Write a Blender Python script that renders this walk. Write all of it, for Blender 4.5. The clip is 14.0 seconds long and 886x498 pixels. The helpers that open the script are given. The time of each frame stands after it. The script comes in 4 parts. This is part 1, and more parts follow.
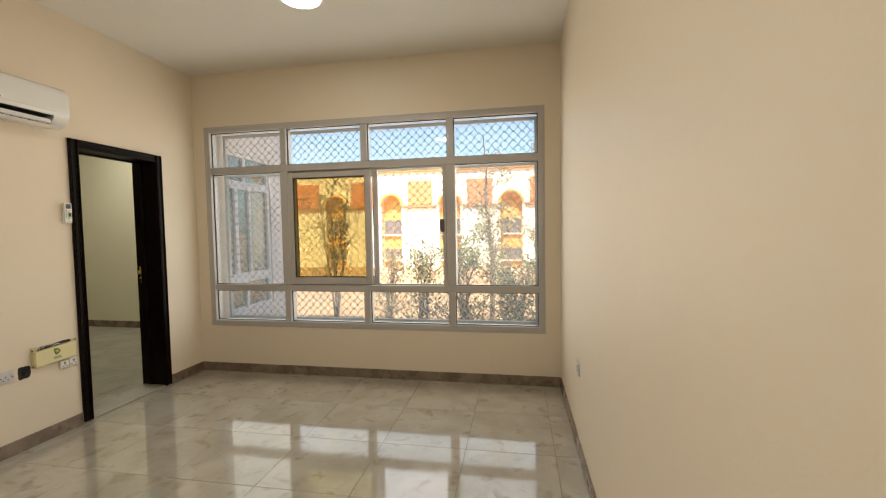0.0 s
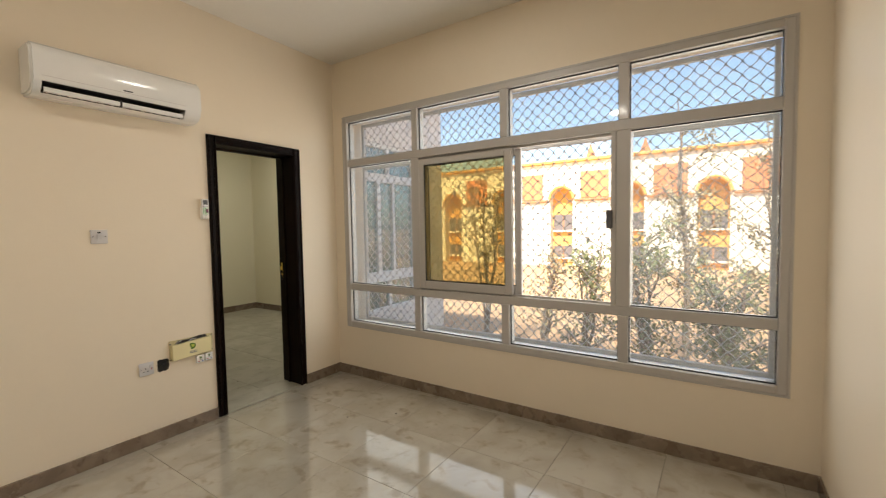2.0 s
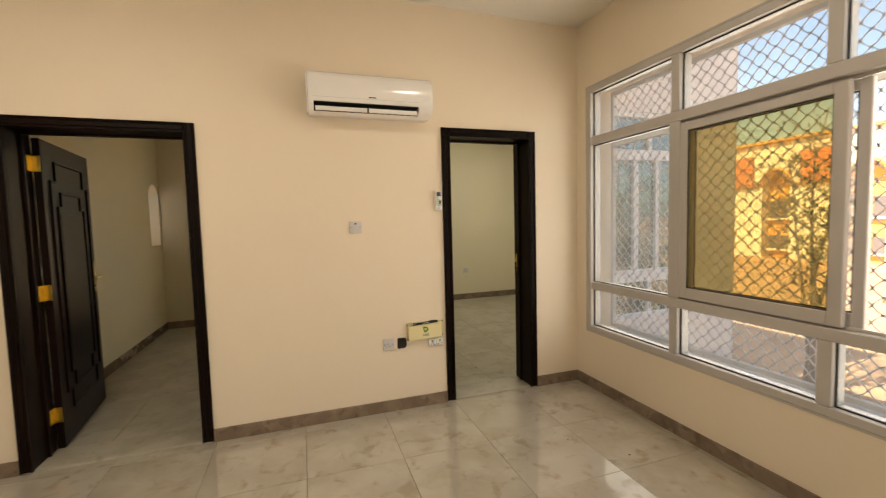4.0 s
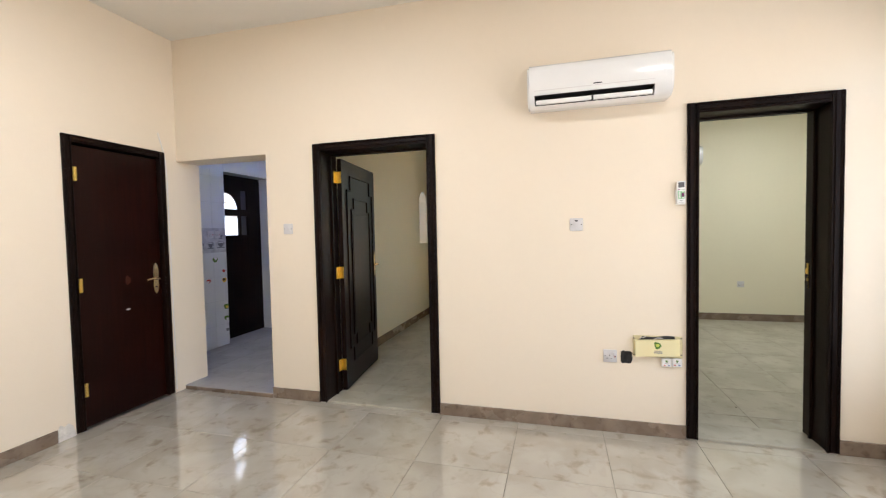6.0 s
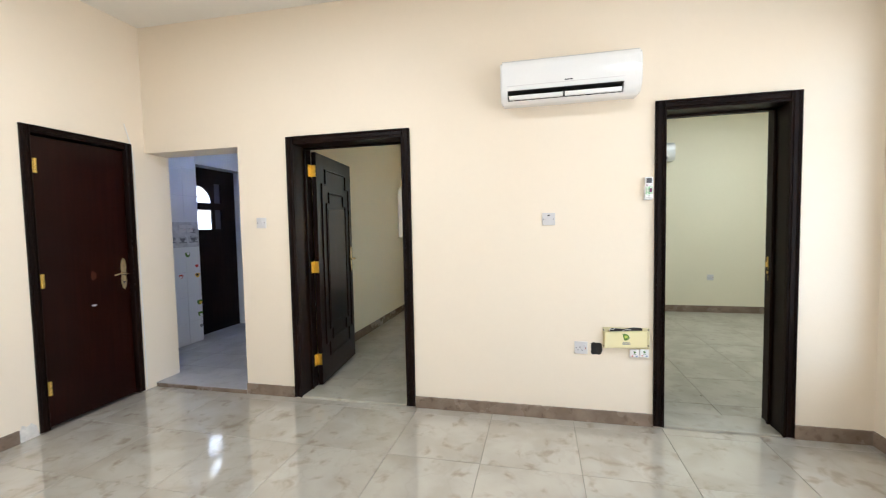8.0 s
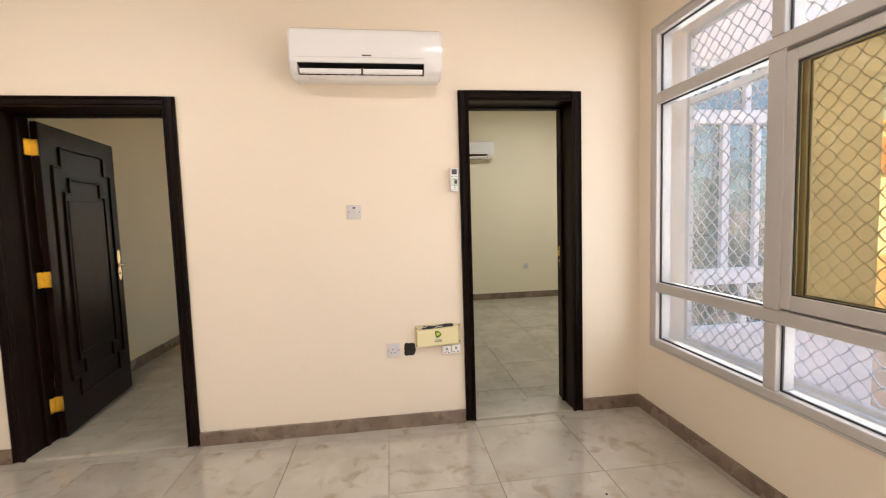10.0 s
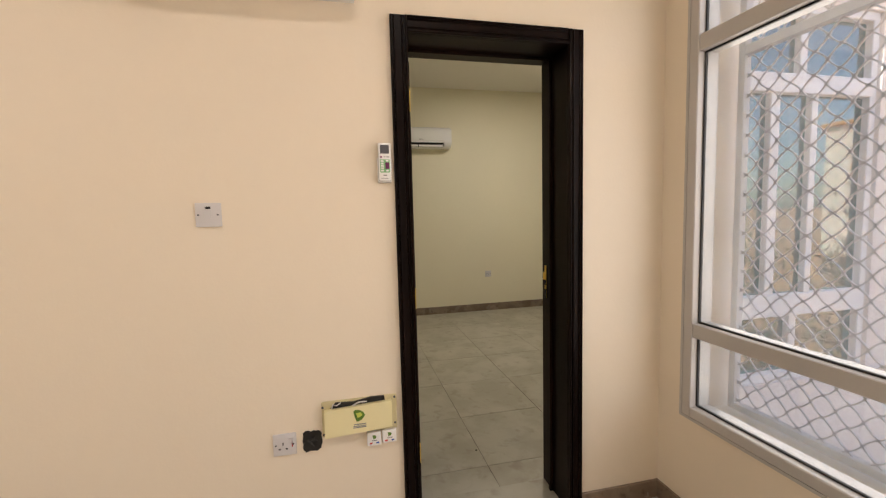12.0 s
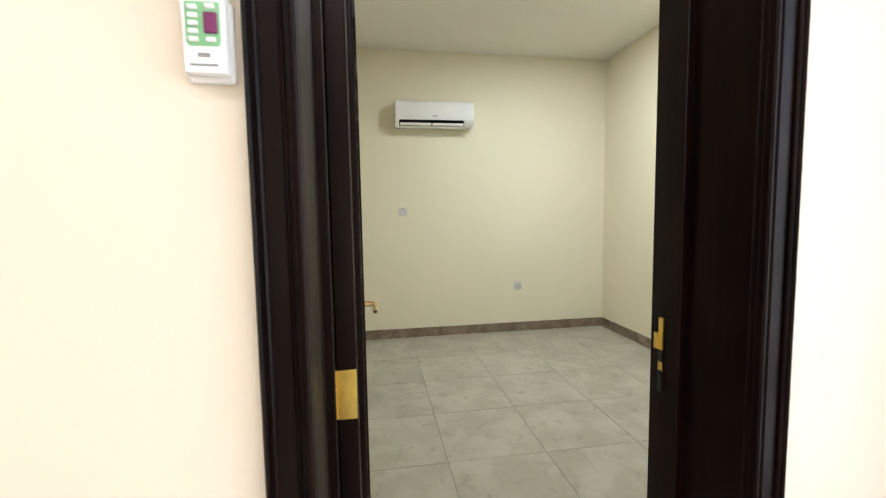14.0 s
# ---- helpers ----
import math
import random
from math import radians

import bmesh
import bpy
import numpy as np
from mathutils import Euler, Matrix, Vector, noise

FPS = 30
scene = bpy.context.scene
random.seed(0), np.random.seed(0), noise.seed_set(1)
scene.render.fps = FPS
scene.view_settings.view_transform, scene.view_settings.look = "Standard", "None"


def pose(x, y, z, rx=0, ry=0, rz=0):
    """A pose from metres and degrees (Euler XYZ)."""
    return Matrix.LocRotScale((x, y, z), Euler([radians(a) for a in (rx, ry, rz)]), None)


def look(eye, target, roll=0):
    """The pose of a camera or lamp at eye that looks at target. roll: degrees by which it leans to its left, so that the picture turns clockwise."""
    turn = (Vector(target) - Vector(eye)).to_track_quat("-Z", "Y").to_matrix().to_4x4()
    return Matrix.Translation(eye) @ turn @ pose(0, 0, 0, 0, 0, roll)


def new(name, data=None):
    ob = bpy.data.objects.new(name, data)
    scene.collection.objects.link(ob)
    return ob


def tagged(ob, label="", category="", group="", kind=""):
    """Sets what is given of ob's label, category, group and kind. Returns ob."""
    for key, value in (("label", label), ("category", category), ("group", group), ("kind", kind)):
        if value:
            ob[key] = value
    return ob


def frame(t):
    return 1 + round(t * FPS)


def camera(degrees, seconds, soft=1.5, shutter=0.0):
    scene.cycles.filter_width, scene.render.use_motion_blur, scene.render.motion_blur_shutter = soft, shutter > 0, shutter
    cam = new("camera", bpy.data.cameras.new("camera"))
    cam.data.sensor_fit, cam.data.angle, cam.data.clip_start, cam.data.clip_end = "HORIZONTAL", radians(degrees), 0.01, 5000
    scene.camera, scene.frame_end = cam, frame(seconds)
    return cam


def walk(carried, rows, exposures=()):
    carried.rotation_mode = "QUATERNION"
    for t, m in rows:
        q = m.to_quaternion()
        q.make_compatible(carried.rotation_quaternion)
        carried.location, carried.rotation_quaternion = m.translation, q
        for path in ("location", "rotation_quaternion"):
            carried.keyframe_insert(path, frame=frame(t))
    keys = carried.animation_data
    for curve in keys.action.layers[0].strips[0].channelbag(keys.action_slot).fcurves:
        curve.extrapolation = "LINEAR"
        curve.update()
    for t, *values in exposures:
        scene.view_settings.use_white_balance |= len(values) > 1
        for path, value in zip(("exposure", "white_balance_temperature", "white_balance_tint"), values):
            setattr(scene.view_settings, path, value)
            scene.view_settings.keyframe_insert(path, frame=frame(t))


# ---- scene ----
cam = camera(93.7, 14.0, soft=1.15, shutter=0.25)
PATH = [
    (0, (0.234, 0.15, 1.425), (-0.12, 2.116, 1.33), -1.0),
    (0.5, (0.231, 0.409, 1.434), (-0.28, 2.34, 1.339), -1.0),
    (1, (0.231, 0.649, 1.426), (-0.448, 2.528, 1.33), -1.0),
    (1.5, (0.214, 0.861, 1.435), (-0.653, 2.661, 1.33), -0.8),
    (2, (0.146, 1.087, 1.426), (-0.962, 2.749, 1.322), -1.0),
    (2.5, (0.068, 1.216, 1.447), (-1.263, 2.704, 1.327), -1.0),
    (3, (0.066, 1.399, 1.453), (-1.494, 2.643, 1.324), -1.3),
    (3.5, (0.094, 1.591, 1.44), (-1.662, 2.54, 1.313), -1.4),
    (4, (0.03, 1.679, 1.432), (-1.862, 2.314, 1.299), -1.5),
    (4.2, (0.016, 1.722, 1.421), (-1.918, 2.218, 1.296), -1.5),
    (6.3, (-0.062, 1.928, 1.37), (-1.959, 1.301, 1.282), -1.0),
    (6.5, (-0.056, 1.925, 1.379), (-1.939, 1.259, 1.286), -0.9),
    (7, (-0.049, 1.939, 1.375), (-1.925, 1.252, 1.285), -0.9),
    (7.5, (-0.05, 1.959, 1.374), (-1.953, 1.35, 1.279), -1.0),
    (8, (-0.061, 1.982, 1.368), (-2.006, 1.528, 1.26), -1.1),
    (8.5, (-0.067, 2.035, 1.368), (-2.047, 1.782, 1.243), -1.3),
    (9, (-0.099, 2.087, 1.359), (-2.093, 2.058, 1.219), -1.3),
    (9.2, (-0.141, 2.124, 1.342), (-2.136, 2.165, 1.205), -1.4),
    (11.3, (-1.002, 2.439, 1.361), (-2.949, 2.865, 1.191), -1.6),
    (11.5, (-1.114, 2.466, 1.365), (-3.058, 2.905, 1.198), -1.5),
    (12, (-1.389, 2.525, 1.385), (-3.332, 2.971, 1.221), -1.4),
    (12.5, (-1.648, 2.627, 1.373), (-3.595, 3.056, 1.209), -1.4),
    (13, (-1.914, 2.743, 1.376), (-3.867, 3.141, 1.207), -1.2),
    (13.5, (-2.231, 2.79, 1.37), (-4.19, 3.158, 1.209), -1.1),
    (14, (-2.465, 2.87, 1.349), (-4.433, 3.188, 1.187), -0.9),
]
EXPOSURES = [
    (0.0, 1.38, 6700, 8), (1.0, 1.48, 6050, 7), (1.5, 1.44, 6000, 8), (2.0, 1.36, 6650, 10), (2.5, 1.30, 7700, 13), (3.0, 1.23, 9700, 18), (3.5, 1.30, 9000, 18), (4.0, 1.60, 7500, 13),
    (6.5, 2.39, 5550, 11), (7.5, 2.39, 5250, 7), (8.0, 2.49, 5350, 8), (8.5, 2.45, 6050, 17), (9.0, 2.30, 6150, 16), (11.5, 1.98, 6500, 19), (12.0, 1.75, 6700, 18), (12.5, 1.88, 6800, 19), (13.0, 2.02, 6800, 18), (13.5, 2.25, 5600, 7), (14.0, 2.68, 5600, 11),
]
walk(cam, [(t, look(eye, target, roll)) for t, eye, target, roll in PATH], EXPOSURES)

# ---- world, sun and lamps ----
world = bpy.data.worlds.new("sky")
scene.world = world
world.use_nodes = True
wn, wl = world.node_tree.nodes, world.node_tree.links
sky = wn.new("ShaderNodeTexSky")
sky.sky_type, sky.sun_disc = "NISHITA", False
sky.sun_elevation, sky.sun_rotation = radians(55.5), radians(178.2)
wl.new(sky.outputs[0], wn["Background"].inputs[0])
wn["Background"].inputs[1].default_value = 0.15

sun = new("sun", bpy.data.lights.new("sun", "SUN"))
sun.data.energy, sun.data.angle, sun.data.color = 5.0, radians(0.5), (1.0, 0.95, 0.87)
# the sun stands behind the house, towards -y
sun.matrix_world = look((0.3, -9.4, 13.7), (0, 0, 0))


def disc_lamp(name, x, y, z, size, power, color):
    ob = new(name, bpy.data.lights.new(name, "AREA"))
    ob.data.shape, ob.data.size, ob.data.energy, ob.data.color = "DISK", size, power, color
    ob.matrix_world = pose(x, y, z)
    return ob


disc_lamp("lamp_light_window_end", -1.22, 2.86, 3.022, 0.26, 3.2, (1.0, 0.95, 0.87))
# added fill lamp, out of view, brightens the door end of the room
disc_lamp("lamp_light_door_end", -1.1, 0.3, 3.058, 0.26, 9, (1.0, 0.95, 0.87))
# added lamp that sets the bedroom's brightness
disc_lamp("lamp_light_bedroom", -5.2, 4.5, 3.06, 0.26, 7.4, (1.0, 0.97, 0.87))
# added blue lamp that gives the kitchen its cool daylight tone
disc_lamp("lamp_light_kitchen", -4.3, -1.2, 3.08, 0.3, 34, (0.17, 0.31, 1.0))

# added area lamp standing in for the sky's light through the wide window
sky_light = new("window_sky_light", bpy.data.lights.new("window_sky_light", "AREA"))
sky_light.data.shape, sky_light.data.size, sky_light.data.size_y = "RECTANGLE", 3.2, 1.9
sky_light.data.energy, sky_light.data.color = 15, (1.0, 0.95, 0.87)
sky_light.matrix_world = look((-1.22, 4.07, 1.48), (-1.22, 0, 1.48))

# ---- materials ----


def material(name, color, rough=0.6, metal=0.0, vary=0.06, scale=6.0, bump=0.0, bump_scale=60.0, coat=0.0, spec=0.5, fine=0.03):
    """A plain painted or cast surface: base colour with broad and fine variation and a little relief."""
    m = bpy.data.materials.new(name)
    m.use_nodes = True
    n, l = m.node_tree.nodes, m.node_tree.links
    b = n["Principled BSDF"]
    b.inputs["Roughness"].default_value, b.inputs["Metallic"].default_value = rough, metal
    b.inputs["Coat Weight"].default_value, b.inputs["Coat Roughness"].default_value = coat, 0.08
    b.inputs["Specular IOR Level"].default_value = spec
    geo = n.new("ShaderNodeNewGeometry")
    big, small = n.new("ShaderNodeTexNoise"), n.new("ShaderNodeTexNoise")
    big.inputs["Scale"].default_value, big.inputs["Detail"].default_value = scale, 4
    small.inputs["Scale"].default_value, small.inputs["Detail"].default_value = scale * 18, 3
    for t in (big, small):
        l.new(geo.outputs["Position"], t.inputs["Vector"])
    add = n.new("ShaderNodeMath")
    add.operation = "MULTIPLY_ADD"
    l.new(small.outputs["Fac"], add.inputs[0])
    add.inputs[1].default_value = fine / max(vary, 1e-4)
    l.new(big.outputs["Fac"], add.inputs[2])
    ramp = n.new("ShaderNodeMapRange")
    ramp.inputs["From Min"].default_value, ramp.inputs["From Max"].default_value = 0.25, 0.75 + fine / max(vary, 1e-4)
    ramp.inputs["To Min"].default_value, ramp.inputs["To Max"].default_value = 1 - vary, 1 + vary
    l.new(add.outputs[0], ramp.inputs["Value"])
    mul = n.new("ShaderNodeMix")
    mul.data_type, mul.blend_type = "RGBA", "MULTIPLY"
    mul.inputs[0].default_value = 1.0
    mul.inputs[6].default_value = (*color, 1)
    l.new(ramp.outputs[0], mul.inputs[7])
    l.new(mul.outputs[2], b.inputs["Base Color"])
    if bump:
        tex, bn = n.new("ShaderNodeTexNoise"), n.new("ShaderNodeBump")
        tex.inputs["Scale"].default_value, tex.inputs["Detail"].default_value = bump_scale, 5
        l.new(geo.outputs["Position"], tex.inputs["Vector"])
        bn.inputs["Strength"].default_value, bn.inputs["Distance"].default_value = bump, 0.01
        l.new(tex.outputs["Fac"], bn.inputs["Height"])
        l.new(bn.outputs[0], b.inputs["Normal"])
    return m


def wood(name, dark, light, rough, coat):
    """Stained wood with grain along z."""
    m = bpy.data.materials.new(name)
    m.use_nodes = True
    n, l = m.node_tree.nodes, m.node_tree.links
    b = n["Principled BSDF"]
    b.inputs["Roughness"].default_value, b.inputs["Coat Weight"].default_value, b.inputs["Coat Roughness"].default_value = rough, coat, 0.18
    b.inputs["Specular IOR Level"].default_value = 0.11
    geo, mp, tex = n.new("ShaderNodeNewGeometry"), n.new("ShaderNodeMapping"), n.new("ShaderNodeTexNoise")
    mp.inputs["Scale"].default_value = (28, 28, 1.3)
    tex.inputs["Scale"].default_value, tex.inputs["Detail"].default_value, tex.inputs["Distortion"].default_value = 2.0, 8, 0.6
    l.new(geo.outputs["Position"], mp.inputs["Vector"])
    l.new(mp.outputs[0], tex.inputs["Vector"])
    broad = n.new("ShaderNodeTexNoise")
    broad.inputs["Scale"].default_value = 2.5
    l.new(geo.outputs["Position"], broad.inputs["Vector"])
    mean = n.new("ShaderNodeMath")
    mean.operation = "MULTIPLY"
    l.new(tex.outputs["Fac"], mean.inputs[0])
    l.new(broad.outputs["Fac"], mean.inputs[1])
    ramp = n.new("ShaderNodeValToRGB")
    ramp.color_ramp.elements[0].position, ramp.color_ramp.elements[1].position = 0.15, 0.42
    ramp.color_ramp.elements[0].color, ramp.color_ramp.elements[1].color = (*dark, 1), (*light, 1)
    l.new(mean.outputs[0], ramp.inputs[0])
    l.new(ramp.outputs[0], b.inputs["Base Color"])
    bn = n.new("ShaderNodeBump")
    bn.inputs["Strength"].default_value, bn.inputs["Distance"].default_value = 0.12, 0.003
    l.new(tex.outputs["Fac"], bn.inputs["Height"])
    l.new(bn.outputs[0], b.inputs["Normal"])
    return m


def marble(name, base, vein, cloud, rough_lo, rough_hi, scale=1.0, tile_shift=True, gloss=0.0):
    """Printed porcelain: soft clouds, brown smudges and thin veins, shifted from tile to tile."""
    m = bpy.data.materials.new(name)
    m.use_nodes = True
    n, l = m.node_tree.nodes, m.node_tree.links
    b = n["Principled BSDF"]
    b.inputs["Coat Weight"].default_value, b.inputs["Coat Roughness"].default_value = gloss, 0.045
    b.inputs["Coat IOR"].default_value = 1.5
    geo = n.new("ShaderNodeNewGeometry")
    pos = geo.outputs["Position"]
    info = n.new("ShaderNodeObjectInfo")
    if tile_shift:
        comb = n.new("ShaderNodeCombineXYZ")
        for i, k in enumerate((37.0, 91.0, 53.0)):
            mm = n.new("ShaderNodeMath")
            mm.operation, mm.inputs[1].default_value = "MULTIPLY", k
            l.new(info.outputs["Random"], mm.inputs[0])
            l.new(mm.outputs[0], comb.inputs[i])
        va = n.new("ShaderNodeVectorMath")
        va.operation = "ADD"
        l.new(pos, va.inputs[0])
        l.new(comb.outputs[0], va.inputs[1])
        pos = va.outputs[0]

    def noise_tex(s, detail, dist=0.0):
        t = n.new("ShaderNodeTexNoise")
        t.inputs["Scale"].default_value, t.inputs["Detail"].default_value, t.inputs["Distortion"].default_value = s * scale, detail, dist
        l.new(pos, t.inputs["Vector"])
        return t.outputs["Fac"]

    def mix(fac, a, c):
        x = n.new("ShaderNodeMix")
        x.data_type = "RGBA"
        l.new(fac, x.inputs[0])
        if isinstance(a, tuple):
            x.inputs[6].default_value = (*a, 1)
        else:
            l.new(a, x.inputs[6])
        x.inputs[7].default_value = (*c, 1)
        return x.outputs[2]

    def remap(v, lo, hi, to=1.0):
        r = n.new("ShaderNodeMapRange")
        r.inputs["From Min"].default_value, r.inputs["From Max"].default_value, r.inputs["To Max"].default_value = lo, hi, to
        r.interpolation_type = "SMOOTHSTEP"
        l.new(v, r.inputs["Value"])
        return r.outputs[0]

    col = mix(remap(noise_tex(3.2, 6, 0.3), 0.35, 0.66, 0.9), base, cloud)
    col = mix(remap(noise_tex(9.0, 7, 0.4), 0.54, 0.74, 0.65), col, vein)
    ridge = n.new("ShaderNodeMath")
    ridge.operation, ridge.inputs[1].default_value = "SUBTRACT", 0.5
    l.new(noise_tex(2.5, 7, 0.3), ridge.inputs[0])
    ab = n.new("ShaderNodeMath")
    ab.operation = "ABSOLUTE"
    l.new(ridge.outputs[0], ab.inputs[0])
    inv = n.new("ShaderNodeMapRange")
    inv.inputs["From Min"].default_value, inv.inputs["From Max"].default_value = 0.0, 0.018
    inv.inputs["To Min"].default_value, inv.inputs["To Max"].default_value = 0.10, 0.0
    l.new(ab.outputs[0], inv.inputs["Value"])
    col = mix(inv.outputs[0], col, tuple(v * 0.8 for v in vein))
    l.new(col, b.inputs["Base Color"])
    l.new(remap(noise_tex(2.2, 5), 0.3, 0.75), (r := n.new("ShaderNodeMapRange")).inputs["Value"])
    r.inputs["To Min"].default_value, r.inputs["To Max"].default_value = rough_lo, rough_hi
    l.new(r.outputs[0], b.inputs["Roughness"])
    return m


def glass(name, tint, gloss=1.0, rough=0.0, dust_haze=0.0, lit="BsdfTranslucent"):
    """A thin pane: tinted see-through with a clear reflection that grows at grazing angles."""
    m = bpy.data.materials.new(name)
    m.use_nodes = True
    n, l = m.node_tree.nodes, m.node_tree.links
    n.remove(n["Principled BSDF"])
    tr, gl, fr, mx, pw, k = (n.new("ShaderNode" + s) for s in ("BsdfTransparent", "BsdfGlossy", "LayerWeight", "MixShader", "Math", "Math"))
    tr.inputs[0].default_value = (*tint, 1)
    gl.inputs["Roughness"].default_value = rough
    fr.inputs["Blend"].default_value = 0.5
    pw.operation, pw.inputs[1].default_value = "POWER", 4.0
    l.new(fr.outputs["Facing"], pw.inputs[0])
    k.operation, k.inputs[1].default_value, k.inputs[2].default_value = "MULTIPLY_ADD", 0.8, 0.04 * gloss
    k.use_clamp = True
    l.new(pw.outputs[0], k.inputs[0])
    l.new(k.outputs[0], mx.inputs[0])
    l.new(tr.outputs[0], mx.inputs[1])
    l.new(gl.outputs[0], mx.inputs[2])
    if dust_haze:
        # a thin uneven film that scatters daylight: dust, and painted haze on some glass
        film, top, tex, amount = (n.new("ShaderNode" + s) for s in (lit, "MixShader", "TexNoise", "MapRange"))
        film.inputs[0].default_value = (0.85, 0.87, 0.88, 1)
        tex.inputs["Scale"].default_value, tex.inputs["Detail"].default_value = 5.0, 6
        l.new(n.new("ShaderNodeNewGeometry").outputs["Position"], tex.inputs["Vector"])
        amount.inputs["From Min"].default_value, amount.inputs["From Max"].default_value = 0.3, 0.7
        amount.inputs["To Min"].default_value, amount.inputs["To Max"].default_value = dust_haze * 0.6, dust_haze * 1.4
        l.new(tex.outputs["Fac"], amount.inputs["Value"])
        l.new(amount.outputs[0], top.inputs[0])
        l.new(mx.outputs[0], top.inputs[1])
        l.new(film.outputs[0], top.inputs[2])
        mx = top
    l.new(mx.outputs[0], n["Material Output"].inputs[0])
    return m


def frosted(name, color):
    m = bpy.data.materials.new(name)
    m.use_nodes = True
    n, l = m.node_tree.nodes, m.node_tree.links
    n.remove(n["Principled BSDF"])
    tl, df, mx = n.new("ShaderNodeBsdfTranslucent"), n.new("ShaderNodeBsdfDiffuse"), n.new("ShaderNodeMixShader")
    tl.inputs[0].default_value = df.inputs[0].default_value = (*color, 1)
    mx.inputs[0].default_value = 0.15
    l.new(tl.outputs[0], mx.inputs[1])
    l.new(df.outputs[0], mx.inputs[2])
    l.new(mx.outputs[0], n["Material Output"].inputs[0])
    return m


def glow(name, color, strength):
    m = bpy.data.materials.new(name)
    m.use_nodes = True
    b = m.node_tree.nodes["Principled BSDF"]
    b.inputs["Base Color"].default_value = (0.9, 0.9, 0.88, 1)
    b.inputs["Emission Color"].default_value, b.inputs["Emission Strength"].default_value = (*color, 1), strength
    return m


CREAM = material("cream_wall_paint", (0.81, 0.713, 0.572), 0.55, vary=0.025, scale=1.4, bump=0.05, bump_scale=90, fine=0.012)
BEDROOM = material("pale_yellow_wall_paint", (0.80, 0.745, 0.57), 0.6, vary=0.025, scale=1.4, bump=0.05, bump_scale=90, fine=0.012)
CEILING = material("white_ceiling_paint", (0.80, 0.77, 0.71), 0.8, vary=0.02, scale=1.2, bump=0.04, bump_scale=70)
OUTSIDE = material("white_exterior_render", (0.84, 0.78, 0.72), 0.85, vary=0.05, scale=2.0, bump=0.25, bump_scale=120)
DARKWOOD = wood("dark_stained_wood", (0.0035, 0.0012, 0.0007), (0.014, 0.0052, 0.0030), 0.40, 0.04)
REDWOOD = wood("dark_red_stained_wood", (0.008, 0.0012, 0.0006), (0.017, 0.0030, 0.0014), 0.32, 0.10)
# white powder-coated frames, greyed so the colour carries their backlit shade
ALU_BACKLIT = material("white_aluminium_backlit_tone", (0.50, 0.475, 0.45), 0.32, vary=0.03, scale=5, coat=0.25)
RUBBER = material("black_rubber_gasket", (0.02, 0.02, 0.02), 0.6)
PANE = glass("clear_blueish_glass", (0.78, 0.80, 0.80), 1.0, dust_haze=0.03)
TINTED = glass("bronze_tinted_glass", (0.74, 0.66, 0.43), 1.3)
FROST = frosted("frosted_white_glass", (0.72, 0.76, 0.80))
GRILLE = material("white_painted_steel_grille", (0.62, 0.61, 0.59), 0.45, vary=0.12, scale=20)
TILE = marble("polished_beige_marble_tile", (0.375, 0.34, 0.28), (0.24, 0.19, 0.135), (0.455, 0.42, 0.355), 0.05, 0.12, gloss=0.8)
TILE_DUSTY = marble("dusty_grey_beige_tile", (0.35, 0.325, 0.255), (0.27, 0.235, 0.175), (0.43, 0.41, 0.335), 0.36, 0.55, scale=1.3)
TILE_KITCHEN = marble("grey_kitchen_floor_tile", (0.31, 0.30, 0.29), (0.22, 0.21, 0.20), (0.37, 0.36, 0.35), 0.32, 0.5)
GROUT = material("dark_grout", (0.20, 0.17, 0.14), 0.9, vary=0.2, scale=20)
GROUT_PALE = material("pale_dusty_grout", (0.33, 0.305, 0.24), 0.9, vary=0.2, scale=20)
# glass of the added side room window, filmed and tinted to spread daylight
FILL_GLASS = glass("fill_window_glass", (0.97, 1.0, 0.84), 1.0, dust_haze=0.4)
SKIRT = marble("brown_marble_skirting", (0.19, 0.14, 0.10), (0.10, 0.07, 0.05), (0.25, 0.19, 0.14), 0.2, 0.35, scale=2.2)
WALLTILE = material("glazed_white_wall_tile", (0.78, 0.79, 0.80), 0.15, vary=0.03, scale=3, coat=0.3)
BRASS = material("polished_brass", (0.88, 0.64, 0.15), 0.3, metal=1.0, vary=0.15, scale=40)
ANTIQUE = material("antique_brass", (0.86, 0.68, 0.38), 0.24, metal=1.0, vary=0.2, scale=50)
PLASTIC = material("white_plastic", (0.80, 0.79, 0.77), 0.3, vary=0.02, scale=8)
ACWHITE = material("glossy_white_plastic", (0.82, 0.82, 0.81), 0.16, vary=0.015, scale=5, coat=0.4)
PLATE = material("pale_grey_plastic", (0.62, 0.60, 0.60), 0.35, vary=0.03, scale=10)
BLACK = material("black_plastic", (0.012, 0.011, 0.010), 0.5, vary=0.2, scale=25)
GREYTXT = material("grey_print", (0.25, 0.25, 0.25), 0.6)
PALEYELLOW = material("pale_yellow_plastic", (0.80, 0.72, 0.42), 0.4, vary=0.03, scale=9)
GREEN = material("green_print", (0.10, 0.20, 0.025), 0.5)
LIME = material("yellow_green_print", (0.55, 0.60, 0.10), 0.5)
LEAFGREEN = material("pale_green_button_panel", (0.24, 0.50, 0.25), 0.5)
PURPLE = material("purple_button", (0.16, 0.02, 0.10), 0.45)
RED = material("red_print", (0.5, 0.05, 0.04), 0.5)
BLUE = material("blue_print", (0.05, 0.10, 0.35), 0.5)
YELLOW = material("yellow_print", (0.75, 0.50, 0.05), 0.5)
SCREEN = material("grey_display", (0.10, 0.10, 0.11), 0.25)
